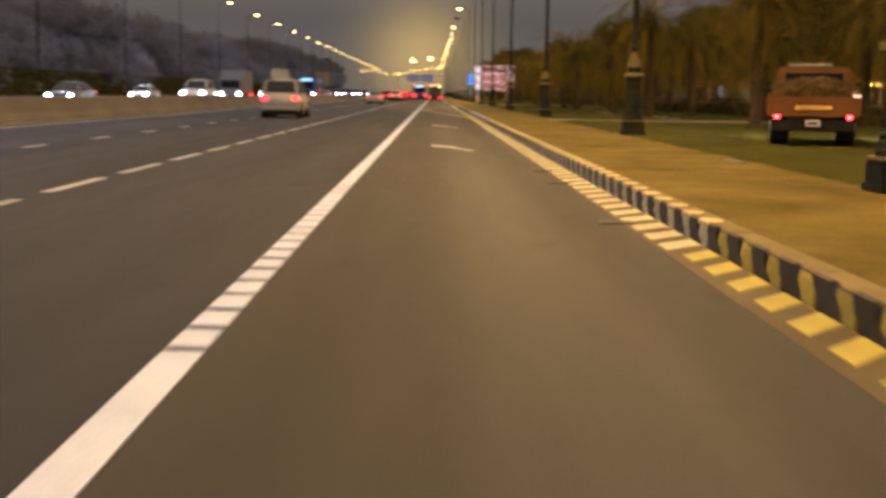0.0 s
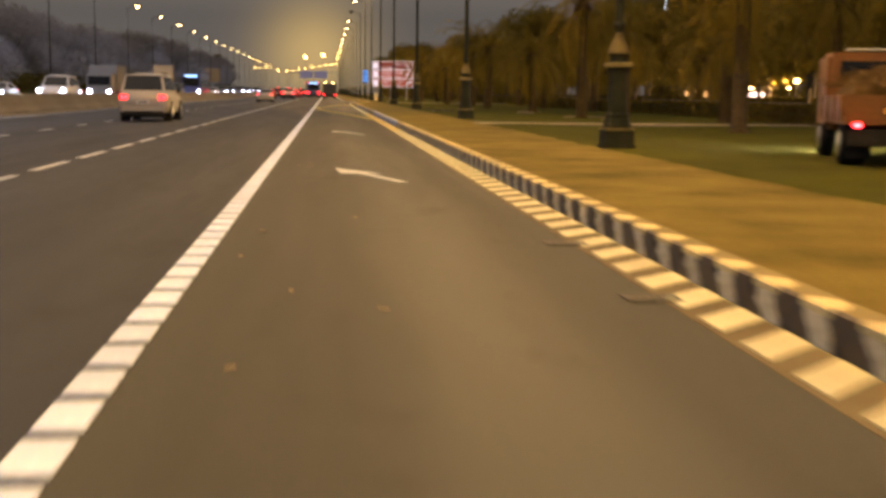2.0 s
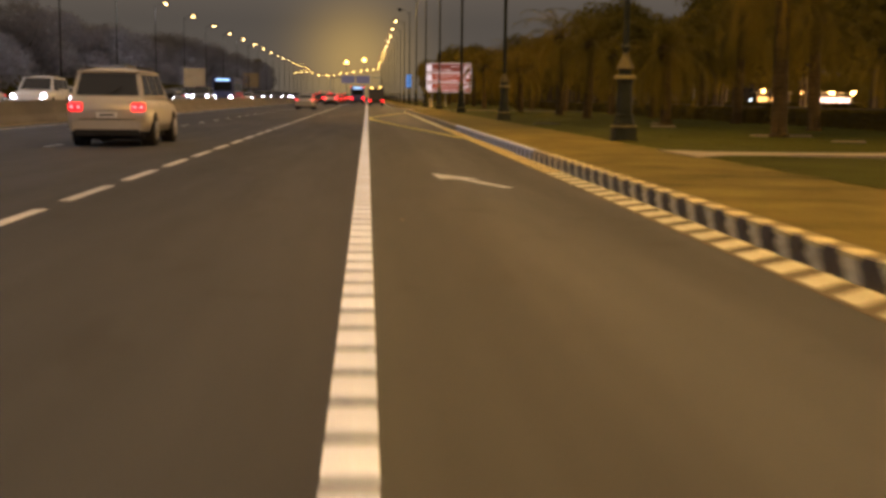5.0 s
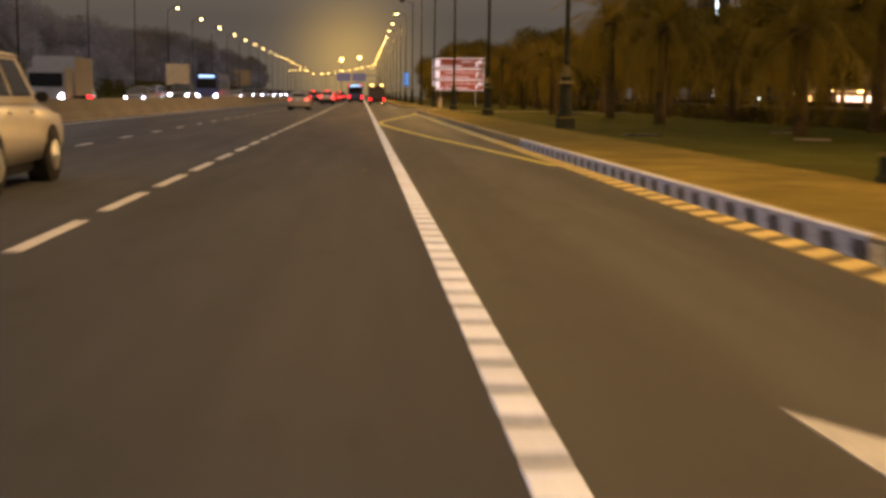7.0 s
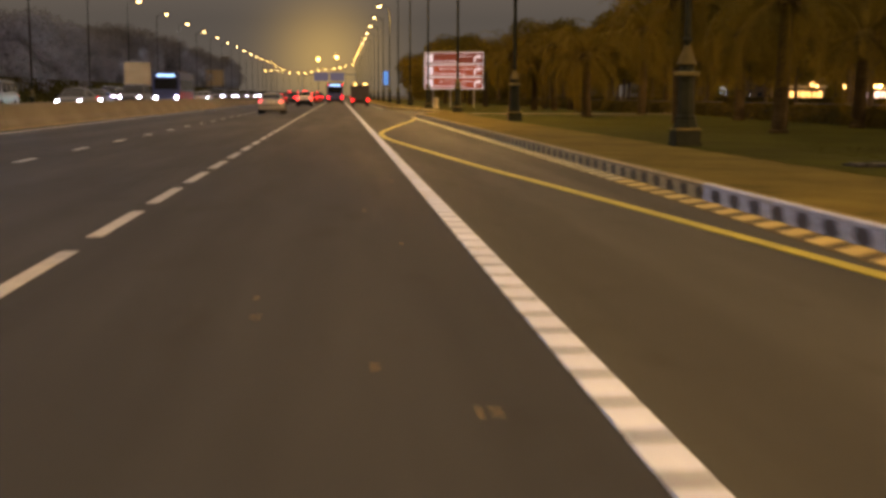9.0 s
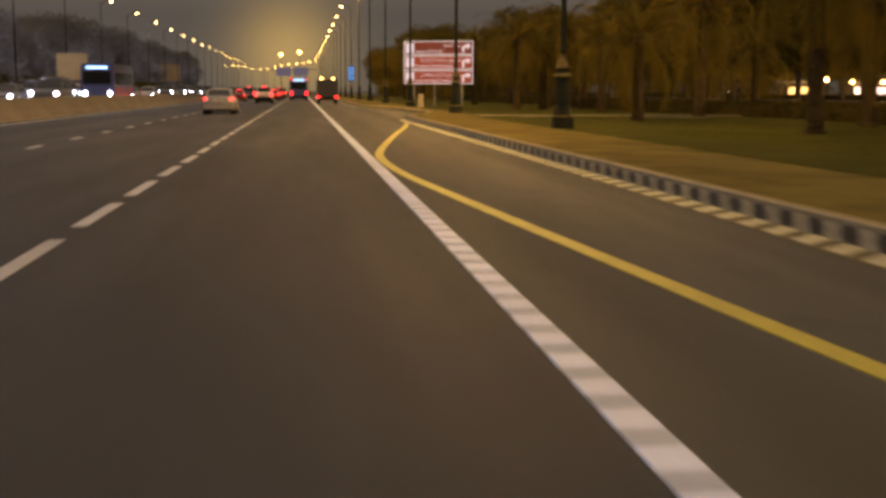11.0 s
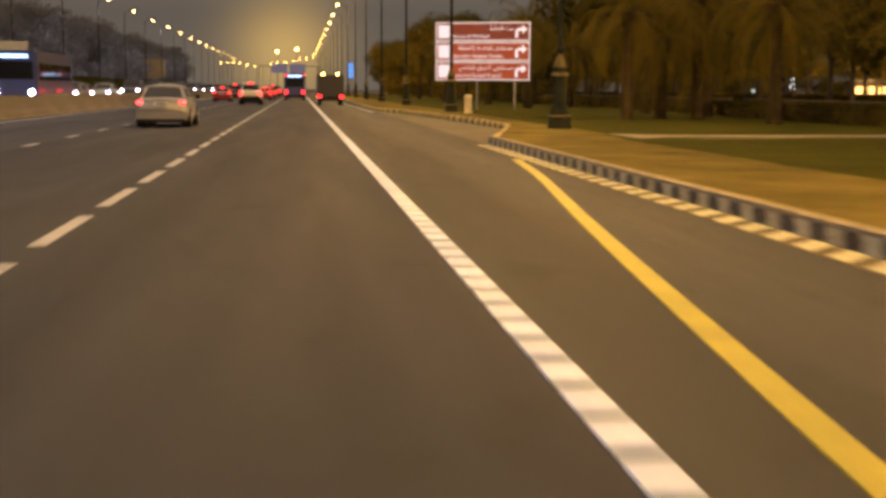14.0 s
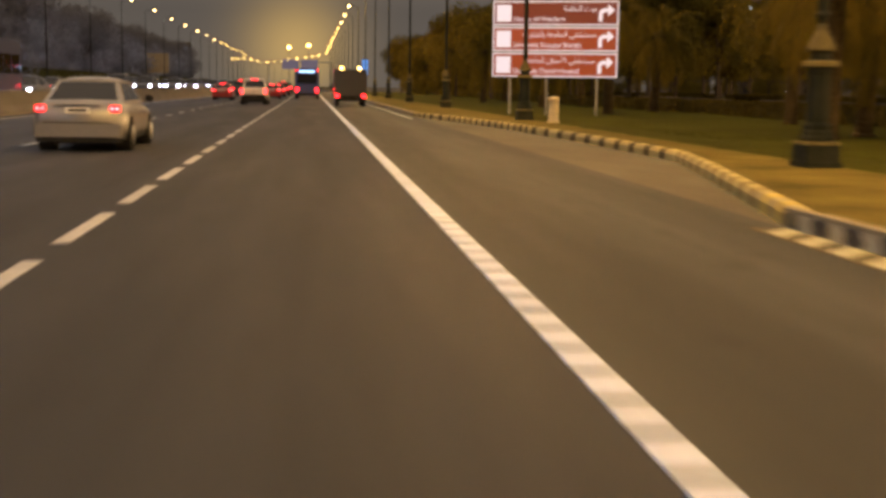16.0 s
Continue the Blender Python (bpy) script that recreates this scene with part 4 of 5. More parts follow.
def parked_truck():
    """Small orange drop-side truck, loaded with dry garden waste, seen from behind."""
    t = thing("truck", 10.53, 40.3, 0.16, "small orange drop-side truck loaded with dry garden waste on the lawn", "truck", rz=-17.0)
    part("chassis", boxed(-0.45, 0.45, -2.3, 2.2, 0.36, 0.52), PLASTIC, t)
    part("bed", boxed(-0.98, 0.98, -2.5, 0.7, 0.66, 0.78, bevel=0.02), PAINT_ORANGE, t)
    for sx in (-1, 1):
        part("side_board", boxed(sx * 0.97 - 0.03, sx * 0.97 + 0.03, -2.44, 0.7, 0.78, 1.12, bevel=0.01), PAINT_ORANGE, t)
        for yy in (-2.4, -1.4, -0.4, 0.6):
            part("stake", boxed(sx * 1.02 - 0.02, sx * 1.02 + 0.02, yy - 0.03, yy + 0.03, 0.7, 1.13), PAINT_ORANGE, t)
        lamp = part("tail_light", boxed(sx * 0.79 - 0.065, sx * 0.79 + 0.065, -2.56, -2.49, 0.62, 0.70, bevel=0.015), BRAKE_GLOW, t, "lit red tail light")
        part("bulb", rod(bmesh.new(), (sx * 0.79, -2.575, 0.66), (sx * 0.79, -2.55, 0.66), 0.034, sides=10), BULB_GLOW, lamp, "bright red bulb")
        part("mud_flap", boxed(sx * 0.72 - 0.2, sx * 0.72 + 0.2, -2.12, -2.10, 0.14, 0.56), RUBBER, t)
        wheel(t, sx * 0.74, -1.55, 0.34, 0.38)
        wheel(t, sx * 0.80, 1.75, 0.34, 0.24)
        part("mirror", boxed(sx * 1.12 - 0.07, sx * 1.12 + 0.07, 2.0, 2.06, 1.24, 1.52, bevel=0.02), PLASTIC, t)
    part("tailgate", boxed(-0.97, 0.97, -2.50, -2.44, 0.76, 1.12, bevel=0.012), PAINT_ORANGE, t)
    strip = part("marker_strip", boxed(-0.42, 0.42, -2.53, -2.502, 0.82, 0.94), PLASTIC, t)
    for i in range(10):
        x = -0.37 + 0.082 * i
        k = 1 if i >= 5 else -1
        bm = bmesh.new()
        rod(bm, (x - k * 0.022, -2.537, 0.925), (x + k * 0.022, -2.537, 0.88), 0.013, sides=5)
        rod(bm, (x + k * 0.022, -2.537, 0.88), (x - k * 0.022, -2.537, 0.835), 0.013, sides=5)
        part("chevron", bm, AMBER_GLOW, strip, "amber chevron mark")
    part("rear_bumper", boxed(-0.92, 0.92, -2.52, -2.40, 0.34, 0.60, bevel=0.02), PLASTIC, t)
    plate = part("number_plate", boxed(-0.16, 0.16, -2.55, -2.525, 0.45, 0.60), PLATE, t)
    part("plate_bar", boxed(-0.11, 0.11, -2.556, -2.55, 0.49, 0.55), PLATE_BAR, plate)
    cab = part("cab", boxed(-0.92, 0.92, 0.85, 2.45, 0.5, 1.88, bevel=0.09), PAINT_ORANGE, t)
    part("rear_window", boxed(-0.70, 0.70, 0.835, 0.86, 1.26, 1.72), GLASS, cab, "dark cab window")
    part("headboard", boxed(-0.96, 0.96, 0.70, 0.76, 0.78, 1.36), PAINT_ORANGE, t)
    part("roof_rail", rod(bmesh.new(), (-0.62, 0.92, 1.92), (0.42, 0.92, 1.92), 0.028, sides=8), GALV, cab, "pale rail along the cab roof")
    rng = random.Random(8)
    bm = bmesh.new()
    n, m = 15, 20
    g = [[bm.verts.new((-0.93 + 1.86 * i / n, -2.42 + 3.1 * j / m, 0.80 + (0.26 + 0.50 * max(0.0, math.sin(math.pi * i / n) * math.sin(math.pi * min(1, (j + 2) / m))) ** 0.5) * (0.85 + 0.3 * rng.random()))) for i in range(n + 1)] for j in range(m + 1)]
    g = [[bm.verts.new((v.co.x, -2.435, 0.80)) for v in g[0]]] + g
    for a, b in zip(g, g[1:]):
        for i in range(n):
            bm.faces.new((a[i], a[i + 1], b[i + 1], b[i]))
    for _ in range(420):
        x, yy = rng.uniform(-0.85, 0.85), rng.uniform(-2.4, 0.6)
        zz = 1.06 + 0.44 * math.cos(x * 1.5) ** 0.5 * rng.uniform(0.7, 1.05)
        a = rng.uniform(0, 6.28)
        l = rng.uniform(0.15, 0.45)
        rod(bm, (x, yy, zz), (x + l * math.cos(a), yy + l * math.sin(a), zz + rng.uniform(-0.05, 0.16)), 0.014, 0.004, 4)
    tagged(part("load", bm, CARGO, t, "heap of dry brown garden waste"), kind="stuff")
    d = bpy.data.lights.new("truck_headlamp", "SPOT")
    d.energy, d.color, d.spot_size, d.spot_blend, d.shadow_soft_size = 1300.0, (1.0, 0.74, 1.0), radians(95), 0.9, 0.12
    for sx in (-1, 1):
        part("headlight", boxed(sx * 0.66 - 0.14, sx * 0.66 + 0.14, 2.42, 2.47, 0.62, 0.78, bevel=0.02), HEAD_GLOW, t, "lit headlight")
        l = new("truck_headlamp_light", d)
        l.parent = t
        l.matrix_basis = pose(sx * 0.66, 2.52, 0.7, 66, 0, 4 - 26 * sx)


def bus(x, y, z, rz, label, paint, head_on=False):
    b = thing("bus", x, y, z, label, "bus", rz=rz)
    part("body", boxed(-1.25, 1.25, -5.5, 5.5, 0.35, 3.15, bevel=0.12), paint, b)
    for e in (-1, 1):
        part("end_window", boxed(-1.05, 1.05, e * 5.5 - 0.03, e * 5.5 + 0.03, 1.55, 2.55, bevel=0.02), GLASS, b)
        part("display", boxed(-0.8, 0.8, e * 5.5 - 0.04, e * 5.5 + 0.04, 2.74, 2.92, bevel=0.01), BUS_GLOW, b, "lit blue-white route display")
    for sx in (-1, 1):
        for i in range(6):
            part("side_window", boxed(sx * 1.25 - 0.02, sx * 1.25 + 0.02, -4.9 + 1.65 * i, -3.4 + 1.65 * i, 1.5, 2.45, bevel=0.01), GLASS, b)
        for wy in (-3.2, 3.4):
            wheel(b, sx * 1.08, wy, 0.48, 0.3)
        part("tail_light", boxed(sx * 1.02 - 0.14, sx * 1.02 + 0.14, -5.56, -5.46, 0.75, 1.15, bevel=0.02), BRAKE_GLOW, b, "lit red tail light")
        part("top_light", boxed(sx * 1.08 - 0.1, sx * 1.08 + 0.1, -5.55, -5.46, 2.9, 3.0), BRAKE_GLOW, b, "lit red top light")
        part("headlight", rod(bmesh.new(), (sx * 0.95, 5.46, 0.82), (sx * 0.95, 5.57, 0.82), 0.15, 0.13, 14), HEAD_GLOW if head_on else RIM, b)
    part("bumper", boxed(-1.22, 1.22, -5.6, -5.4, 0.38, 0.62, bevel=0.03), PLASTIC, b)


def box_truck(x, y, z, rz, label, paint, head_on, work_lamps=False):
    b = thing("box_truck", x, y, z, label, "truck", rz=rz)
    part("cab", boxed(-1.0, 1.0, 1.4, 3.0, 0.5, 2.25, bevel=0.1), paint, b)
    part("windscreen", boxed(-0.85, 0.85, 2.97, 3.02, 1.3, 2.0, bevel=0.01), GLASS, b)
    part("cargo_box", boxed(-1.1, 1.1, -3.0, 1.3, 0.85, 2.9, bevel=0.03), paint, b)
    part("chassis", boxed(-0.5, 0.5, -2.9, 2.6, 0.42, 0.85), PLASTIC, b)
    for sx in (-1, 1):
        part("headlight", rod(bmesh.new(), (sx * 0.75, 2.95, 0.81), (sx * 0.75, 3.06, 0.81), 0.15, 0.13, 14), HEAD_GLOW if head_on else RIM, b)
        part("tail_light", boxed(sx * 0.9 - 0.14, sx * 0.9 + 0.14, -3.06, -2.96, 0.72, 0.95, bevel=0.02), BRAKE_GLOW, b, "lit red tail light")
        if work_lamps:
            part("beacon", turned([(0.1, 0), (0.12, 0.1), (0.05, 0.2)], 10, at=(sx * 0.6, -2.6, 2.9)), FAR_LAMP_GLOW, b, "lit amber roof beacon")
        for wy in (-1.8, 2.0):
            wheel(b, sx * 0.88, wy, 0.42, 0.26)
    part("bumper", boxed(-1.05, 1.05, -3.1, -2.98, 0.42, 0.6, bevel=0.02), PLASTIC, b)
    return b


def traffic():
    car("suv", "suv", PAINT_BEIGE, "pale beige boxy four-wheel drive with lit tail lights", "car", -6.15, 71.2, 0, 0, False)
    car("sedan", "sedan", PAINT_SILVER, "champagne-coloured saloon car with lit tail lights", "car", -5.95, 160.0, 0, 0, False)
    car("pickup", "pickup", PAINT_WHITE, "white pickup truck braking, red lights lit", "car", -5.3, 222.0, 0, 0, True)
    bus(-1.7, 267.0, 0, 0, "blue city bus with lit route display and red lights", PAINT_BLUE)
    box_truck(1.35, 219.0, 0, 0, "dark lorry standing at the roadside with amber beacons", PAINT_DARK, False, True).scale = (1.0, 1.0, 0.86)
    q = "queue of braking cars ahead"
    far_red = car("sedan", "sedan", PAINT_RED, "red saloon car braking in the queue", "car", -5.3, 262.0, 0, 0, True, group=q)
    for x, y in ((-9.2, 246.0), (-5.2, 284.0), (-1.8, 299.0)):
        copy_thing(far_red, pose(x, y, 0))
    far_suv = car("suv", "suv", PAINT_DARK, "dark four-wheel drive braking in the queue", "car", -9.1, 274.0, 0, 0, True, group=q)
    for x, y in ((-5.2, 312.0), (-1.8, 330.0), (-9.3, 325.0), (-5.4, 350.0)):
        copy_thing(far_suv, pose(x, y, 0))
    o = "oncoming cars with headlights on"
    car("suv", "suv", PAINT_WHITE, "white oncoming four-wheel drive with bright headlights", "car", -16.6, 103.0, 0.25, 180, False, True, o, True)
    b = car("sedan", "sedan", PAINT_DARK, "dark oncoming saloon with bright headlights", "car", -20.6, 84.0, 0.25, 180, False, True, o, True)
    c = car("sedan", "sedan", PAINT_SILVER, "pale oncoming saloon with bright headlights", "car", -20.4, 124.0, 0.25, 180, False, True, o, True)
    g = car("suv", "suv", PAINT_DARK, "dark oncoming four-wheel drive with bright headlights", "car", -24.0, 213.0, 0.25, 180, False, True, o, True)
    for src, spots in ((g, ((-20.5, 141.0), (-17.0, 168.0), (-24.0, 196.0), (-17.1, 236.0))),
                       (b, ((-17.1, 147.0), (-20.6, 172.0), (-17.0, 203.0), (-20.7, 228.0))),
                       (c, ((-24.2, 118.0), (-20.6, 207.0), (-17.2, 219.0), (-24.0, 244.0)))):
        for x, y in spots:
            copy_thing(src, pose(x, y, 0.25, 0, 0, 180))
    d = car("suv", "suv", PAINT_DARK, "dark oncoming four-wheel drive far off with headlights on", "car", -17.2, 254.0, 0.25, 180, False, True, o)
    for i in range(24):
        copy_thing(d, pose((-20.7, -17.1, -24.1)[i % 3], 266.0 + 8.5 * i + 4.0 * (i % 4), 0.25, 0, 0, 180))
    box_truck(-16.8, 121.5, 0.25, 180, "pale oncoming box lorry with headlights on", PAINT_SILVER, True)
    bus(-17.0, 191.0, 0.25, 180, "oncoming city bus with lit blue route display", PAINT_BLUE, True)


# ---- trees and hedges ----
def palm_meshes(seed, height, reach, count):
    rng = random.Random(seed)
    prof = []
    n = int(height / 0.16)
    for i in range(n):
        z = height * i / n
        r = 0.24 - 0.05 * i / n + (0.06 if i == 0 else 0)
        prof += [(r + rng.uniform(0, 0.012), z), (r + rng.uniform(0.012, 0.024), z + 0.12)]
    trunk = turned(prof + [(0.2, height)], 10)
    v, f = [], []
    for k in range(count):
        az = 2.399 * k + rng.uniform(-0.25, 0.25)
        lift = radians(78 - 118 * (k / count) + rng.uniform(-8, 8))
        length = reach * rng.uniform(0.85, 1.1)
        out = Vector((math.cos(az), math.sin(az), 0))
        side = Vector((-out.y, out.x, 0))
        p, ang, segs = Vector((0, 0, height - 0.1)), lift, 13
        for s in range(segs):
            d = out * math.cos(ang) + Vector((0, 0, math.sin(ang)))
            q = p + d * (length / segs)
            w = 0.03 * (1 - s / segs) + 0.006
            i0 = len(v)
            v += [p - side * w, p + side * w, q + side * w, q - side * w]
            f.append((i0, i0 + 1, i0 + 2, i0 + 3))
            if s > 0:
                for h in (0.0, 0.33, 0.66):
                    c = p.lerp(q, h)
                    up = d.cross(side)
                    ll = 0.62 * (1 - 0.55 * abs(s / segs - 0.4)) * rng.uniform(0.8, 1.15)
                    for sg in (-1, 1):
                        tip = c + side * (sg * ll * 0.72) + d * (ll * 0.5) - Vector((0, 0, ll * rng.uniform(0.1, 0.4)))
                        i0 = len(v)
                        v += [c - d * 0.022, c + d * 0.022, tip]
                        f.append((i0, i0 + 1, i0 + 2))
            p = q
            ang -= radians(9.5) * (0.5 + s / segs)
    return trunk, mesh_of("crown", v, f, FROND)


def palm(seed, height, reach, count, x, y, label):
    ob = thing("palm_tree", x, y, 0.12, label, "palm tree", "date palms in the park")
    trunk, crown = palm_meshes(seed, height, reach, count)
    part("trunk", trunk, BARK, ob)
    part("crown", crown, FROND, ob)
    bm = turned([(0.30, height - 0.55), (0.42, height - 0.25), (0.36, height), (0.12, height + 0.3)], 10)
    part("leaf_base", bm, BARK, ob, "rough brown frond stubs")
    return ob


def tree_meshes(seed, height, spread, leaves, low=0.42, leaf=None):
    rng = random.Random(seed)
    bm = bmesh.new()
    fork = height * 0.32
    rod(bm, (0, 0, -0.2), (0.05, 0, fork), 0.22, 0.15, 9)
    blobs = []
    for i in range(9 if low > 0.3 else 15):
        a = 2.4 * i + rng.uniform(-0.4, 0.4)
        r = spread * (0.25 + 0.6 * rng.random())
        c = Vector((math.cos(a) * r, math.sin(a) * r, height * rng.uniform(low, 0.86)))
        blobs.append((c, spread * rng.uniform(0.42, 0.62)))
        mid = Vector((c.x * 0.45, c.y * 0.45, fork + (c.z - fork) * 0.55))
        rod(bm, (0.05, 0, fork * 0.9), mid, 0.11, 0.07, 6)
        rod(bm, mid, c, 0.07, 0.02, 6)
    v, f = [], []
    for _ in range(leaves):
        c, r = rng.choice(blobs)
        d = Vector((rng.gauss(0, 1), rng.gauss(0, 1), rng.gauss(0, 1))).normalized()
        p = c + Vector((d.x, d.y, d.z * 0.75)) * r * rng.uniform(0.55, 1.08)
        a = Vector((rng.gauss(0, 1), rng.gauss(0, 1), rng.gauss(0, 1))).normalized() * rng.uniform(0.14, 0.30)
        b = a.cross(d).normalized() * rng.uniform(0.08, 0.18)
        i0 = len(v)
        v += [p - a, p + b, p + a, p - b]
        f.append((i0, i0 + 1, i0 + 2, i0 + 3))
    return bm, mesh_of("crown", v, f, leaf or LEAF)


def tree(seed, height, spread, leaves, x, y, label, group, low=0.42, leaf=None):
    ob = thing("tree", x, y, 0.1, label, "tree", group)
    trunk, crown = tree_meshes(seed, height, spread, leaves, low, leaf)
    part("trunk", trunk, TRUNK, ob)
    part("crown", crown, LEAF, ob)
    return ob


def hedge_unit(x, y, length, height):
    ob = thing("hedge", x, y, 0.1, "low clipped dark green hedge along the park", "hedge", "park hedges")
    rng = random.Random(3)
    part("core", boxed(-0.4, 0.4, -length / 2, length / 2, 0, height - 0.08, bevel=0.08), HEDGE, ob)
    v, f = [], []
    for _ in range(1500):
        side = rng.random()
        if side < 0.4:
            p, d = Vector((rng.uniform(-0.42, 0.42), rng.uniform(-length / 2, length / 2), height - 0.06)), Vector((0, 0, 1))
        else:
            sx = -1 if side < 0.75 else 1
            p, d = Vector((sx * 0.42, rng.uniform(-length / 2, length / 2), rng.uniform(0.03, height))), Vector((sx, 0, 0))
        a = Vector((rng.gauss(0, 1), rng.gauss(0, 1), rng.gauss(0, 1))).normalized() * rng.uniform(0.06, 0.12)
        b = a.cross(d + Vector((0.1, 0.2, 0.1))).normalized() * rng.uniform(0.04, 0.07)
        p = p + d * rng.uniform(-0.03, 0.05)
        i0 = len(v)
        v += [p - a, p + b, p + a, p - b]
        f.append((i0, i0 + 1, i0 + 2, i0 + 3))
    part("foliage", mesh_of("foliage", v, f, HEDGE_LEAF), HEDGE_LEAF, ob)
    return ob


def tall_hedge(x, y, tall=1.0):
    """Dense tall shrub screen with an uneven leafy face."""
    ob = thing("shrub_screen", x, y, -0.1, "tall dense dark shrub screen" if tall > 0.8 else "dense dark shrub border beyond the park", "hedge", "shrub screens")
    rng = random.Random(17)
    bm = bmesh.new()
    for k in range(5):
        box(bm, -0.8, 0.8, -6.2 + 2.5 * k, -3.7 + 2.52 * k, 0, (2.2 + rng.uniform(0, 0.7)) * tall, bevel=0.2)
    part("core", bm, HEDGE, ob)
    v, f = [], []
    for _ in range(2600):
        p = Vector((rng.choice((-1, 1)) * rng.uniform(0.75, 1.1), rng.uniform(-6.2, 6.2), rng.uniform(0.0, 3.2) * tall))
        a = Vector((rng.gauss(0, 1), rng.gauss(0, 1), rng.gauss(0, 1))).normalized() * rng.uniform(0.12, 0.26)
        b = a.cross(Vector((1, 0.3, 0.2))).normalized() * rng.uniform(0.08, 0.16)
        i0 = len(v)
        v += [p - a, p + b, p + a, p - b]
        f.append((i0, i0 + 1, i0 + 2, i0 + 3))
    part("foliage", mesh_of("foliage", v, f, HEDGE_LEAF), HEDGE_LEAF, ob)
    return ob


def planting():
    rng = random.Random(12)
    palms = [palm(2, 4.3, 3.6, 40, 12.2, 34.0, "date palm with drooping fronds in the park lawn"),
             palm(5, 3.4, 3.4, 38, 15.5, 43.0, "short date palm with arching fronds in the park"),
             palm(9, 5.2, 3.9, 42, 13.0, 55.0, "tall date palm with a full drooping crown")]
    spots = [(17.5, 52), (16.5, 66), (12.6, 76), (17.0, 84), (13.4, 92), (18.2, 98), (12.8, 108), (17.4, 114), (13.2, 121), (17.8, 128),
             (12.4, 137), (17.0, 143), (11.6, 163), (13.9, 165.5), (15.6, 165), (16.2, 157.5), (23.2, 160), (17.2, 178), (18.2, 171), (22.5, 150),
             (13.5, 193), (18.0, 200), (14.0, 214), (18.5, 222), (13.5, 236), (17.0, 248), (13.0, 262), (22.0, 118), (23.0, 92), (22.5, 70), (23.5, 48)]
    for i, (x, y) in enumerate(spots):
        copy_thing(palms[i % 3], pose(x + rng.uniform(-0.3, 0.3), y, 0.12, rng.uniform(-3, 3), rng.uniform(-3, 3), rng.uniform(0, 360)))
    park = [tree(21, 9.5, 3.9, 5200, 27.0, 40.0, "dark broad-leaved tree behind the palms", "park trees"),
            tree(22, 11.5, 4.6, 6200, 30.0, 58.0, "tall dark broad-leaved tree behind the palms", "park trees")]
    for i in range(22):
        y = 70.0 + 11.0 * i
        copy_thing(park[i % 2], pose(27.5 + 4.0 * (i % 3) + rng.uniform(-1, 1), y, 0.1, 0, 0, rng.uniform(0, 360)))
    for i in range(10):
        copy_thing(park[i % 2], pose(27.0 + rng.uniform(-2.5, 4), 315.0 + 16.0 * i, 0.1, 0, 0, rng.uniform(0, 360)))
    for i in range(15):
        copy_thing(park[i % 2], pose(19.0 + 2.0 * (i % 3) + rng.uniform(-1, 1), 268.0 + 12.0 * i, 0.1, 0, 0, rng.uniform(0, 360)))
    for i in range(26):
        copy_thing(park[i % 2], pose(42.0 + 3.0 * math.sin(1.9 * i), 52.0 + 10.5 * i, 0.1, 0, 0, rng.uniform(0, 360)))
        copy_thing(park[(i + 1) % 2], pose(56.0 + 4.0 * math.sin(2.3 * i), 76.0 + 11.5 * i, 0.1, 0, 0, rng.uniform(0, 360)))
    row = [tree(31, 10.8, 4.4, 8500, -40.0, 40.0, "dense dark tree in the row beyond the opposite carriageway", "roadside tree row", 0.2, LEAF_HAZE),
           tree(32, 11.8, 4.8, 8500, -41.0, 150.0, "tall dense dark tree in the row beyond the opposite carriageway", "roadside tree row", 0.2, LEAF_HAZE),
           tree(33, 14.5, 5.8, 8500, -42.0, 300.0, "very tall dense dark tree in the far row", "roadside tree row", 0.2, LEAF_HAZE)]
    for i in range(34):
        y = 44.0 + 5.4 * i if i < 22 else 160.0 + 8.0 * (i - 22)
        k = 0 if y < 140 else 1
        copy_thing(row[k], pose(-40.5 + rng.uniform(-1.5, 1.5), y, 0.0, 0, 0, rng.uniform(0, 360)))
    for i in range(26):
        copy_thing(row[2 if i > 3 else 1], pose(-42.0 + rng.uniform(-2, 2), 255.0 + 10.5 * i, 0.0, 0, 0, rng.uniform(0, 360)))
    screen = [tall_hedge(-37.0, 30.0), tall_hedge(44.0, 30.0, 0.32)]
    for i in range(1, 46):
        copy_thing(screen[0], pose(-37.0, 30.0 + 12.0 * i, -0.1))
    for i in range(1, 34):
        copy_thing(screen[1], pose(44.0 + 1.5 * math.sin(2.1 * i), 30.0 + 12.0 * i, 0.0))
    wood = tree(24, 9.0, 5.0, 5200, 131.0, 60.0, "dense dark tree in the far wood behind the park", "far wood", 0.15)
    for i in range(1, 34):
        copy_thing(wood, pose(132.0 + 5.0 * math.sin(2.7 * i), 60.0 + 11.0 * i, 0.0, 0, 0, rng.uniform(0, 360)))
    for i in range(16):
        copy_thing(wood, pose(27.0 + 6.5 * i, 455.0 + 12.0 * math.sin(1.7 * i), 0.0, 0, 0, rng.uniform(0, 360)))
    for x, y in ((21.0, 290.0), (21.5, 312.0), (19.5, 336.0), (22.0, 360.0), (24.5, 384.0), (31.0, 392.0), (38.0, 385.0), (45.0, 395.0), (29.0, 332.0), (36.0, 326.0), (44.0, 334.0)):
        copy_thing(wood, pose(x, y, 0.0, 0, 0, rng.uniform(0, 360)))
    h = hedge_unit(19.5, 20.0, 8.0, 0.8)
    for i in range(1, 30):
        copy_thing(h, pose(19.5 + 0.6 * math.sin(i), 20.0 + 8.3 * i, 0.1))


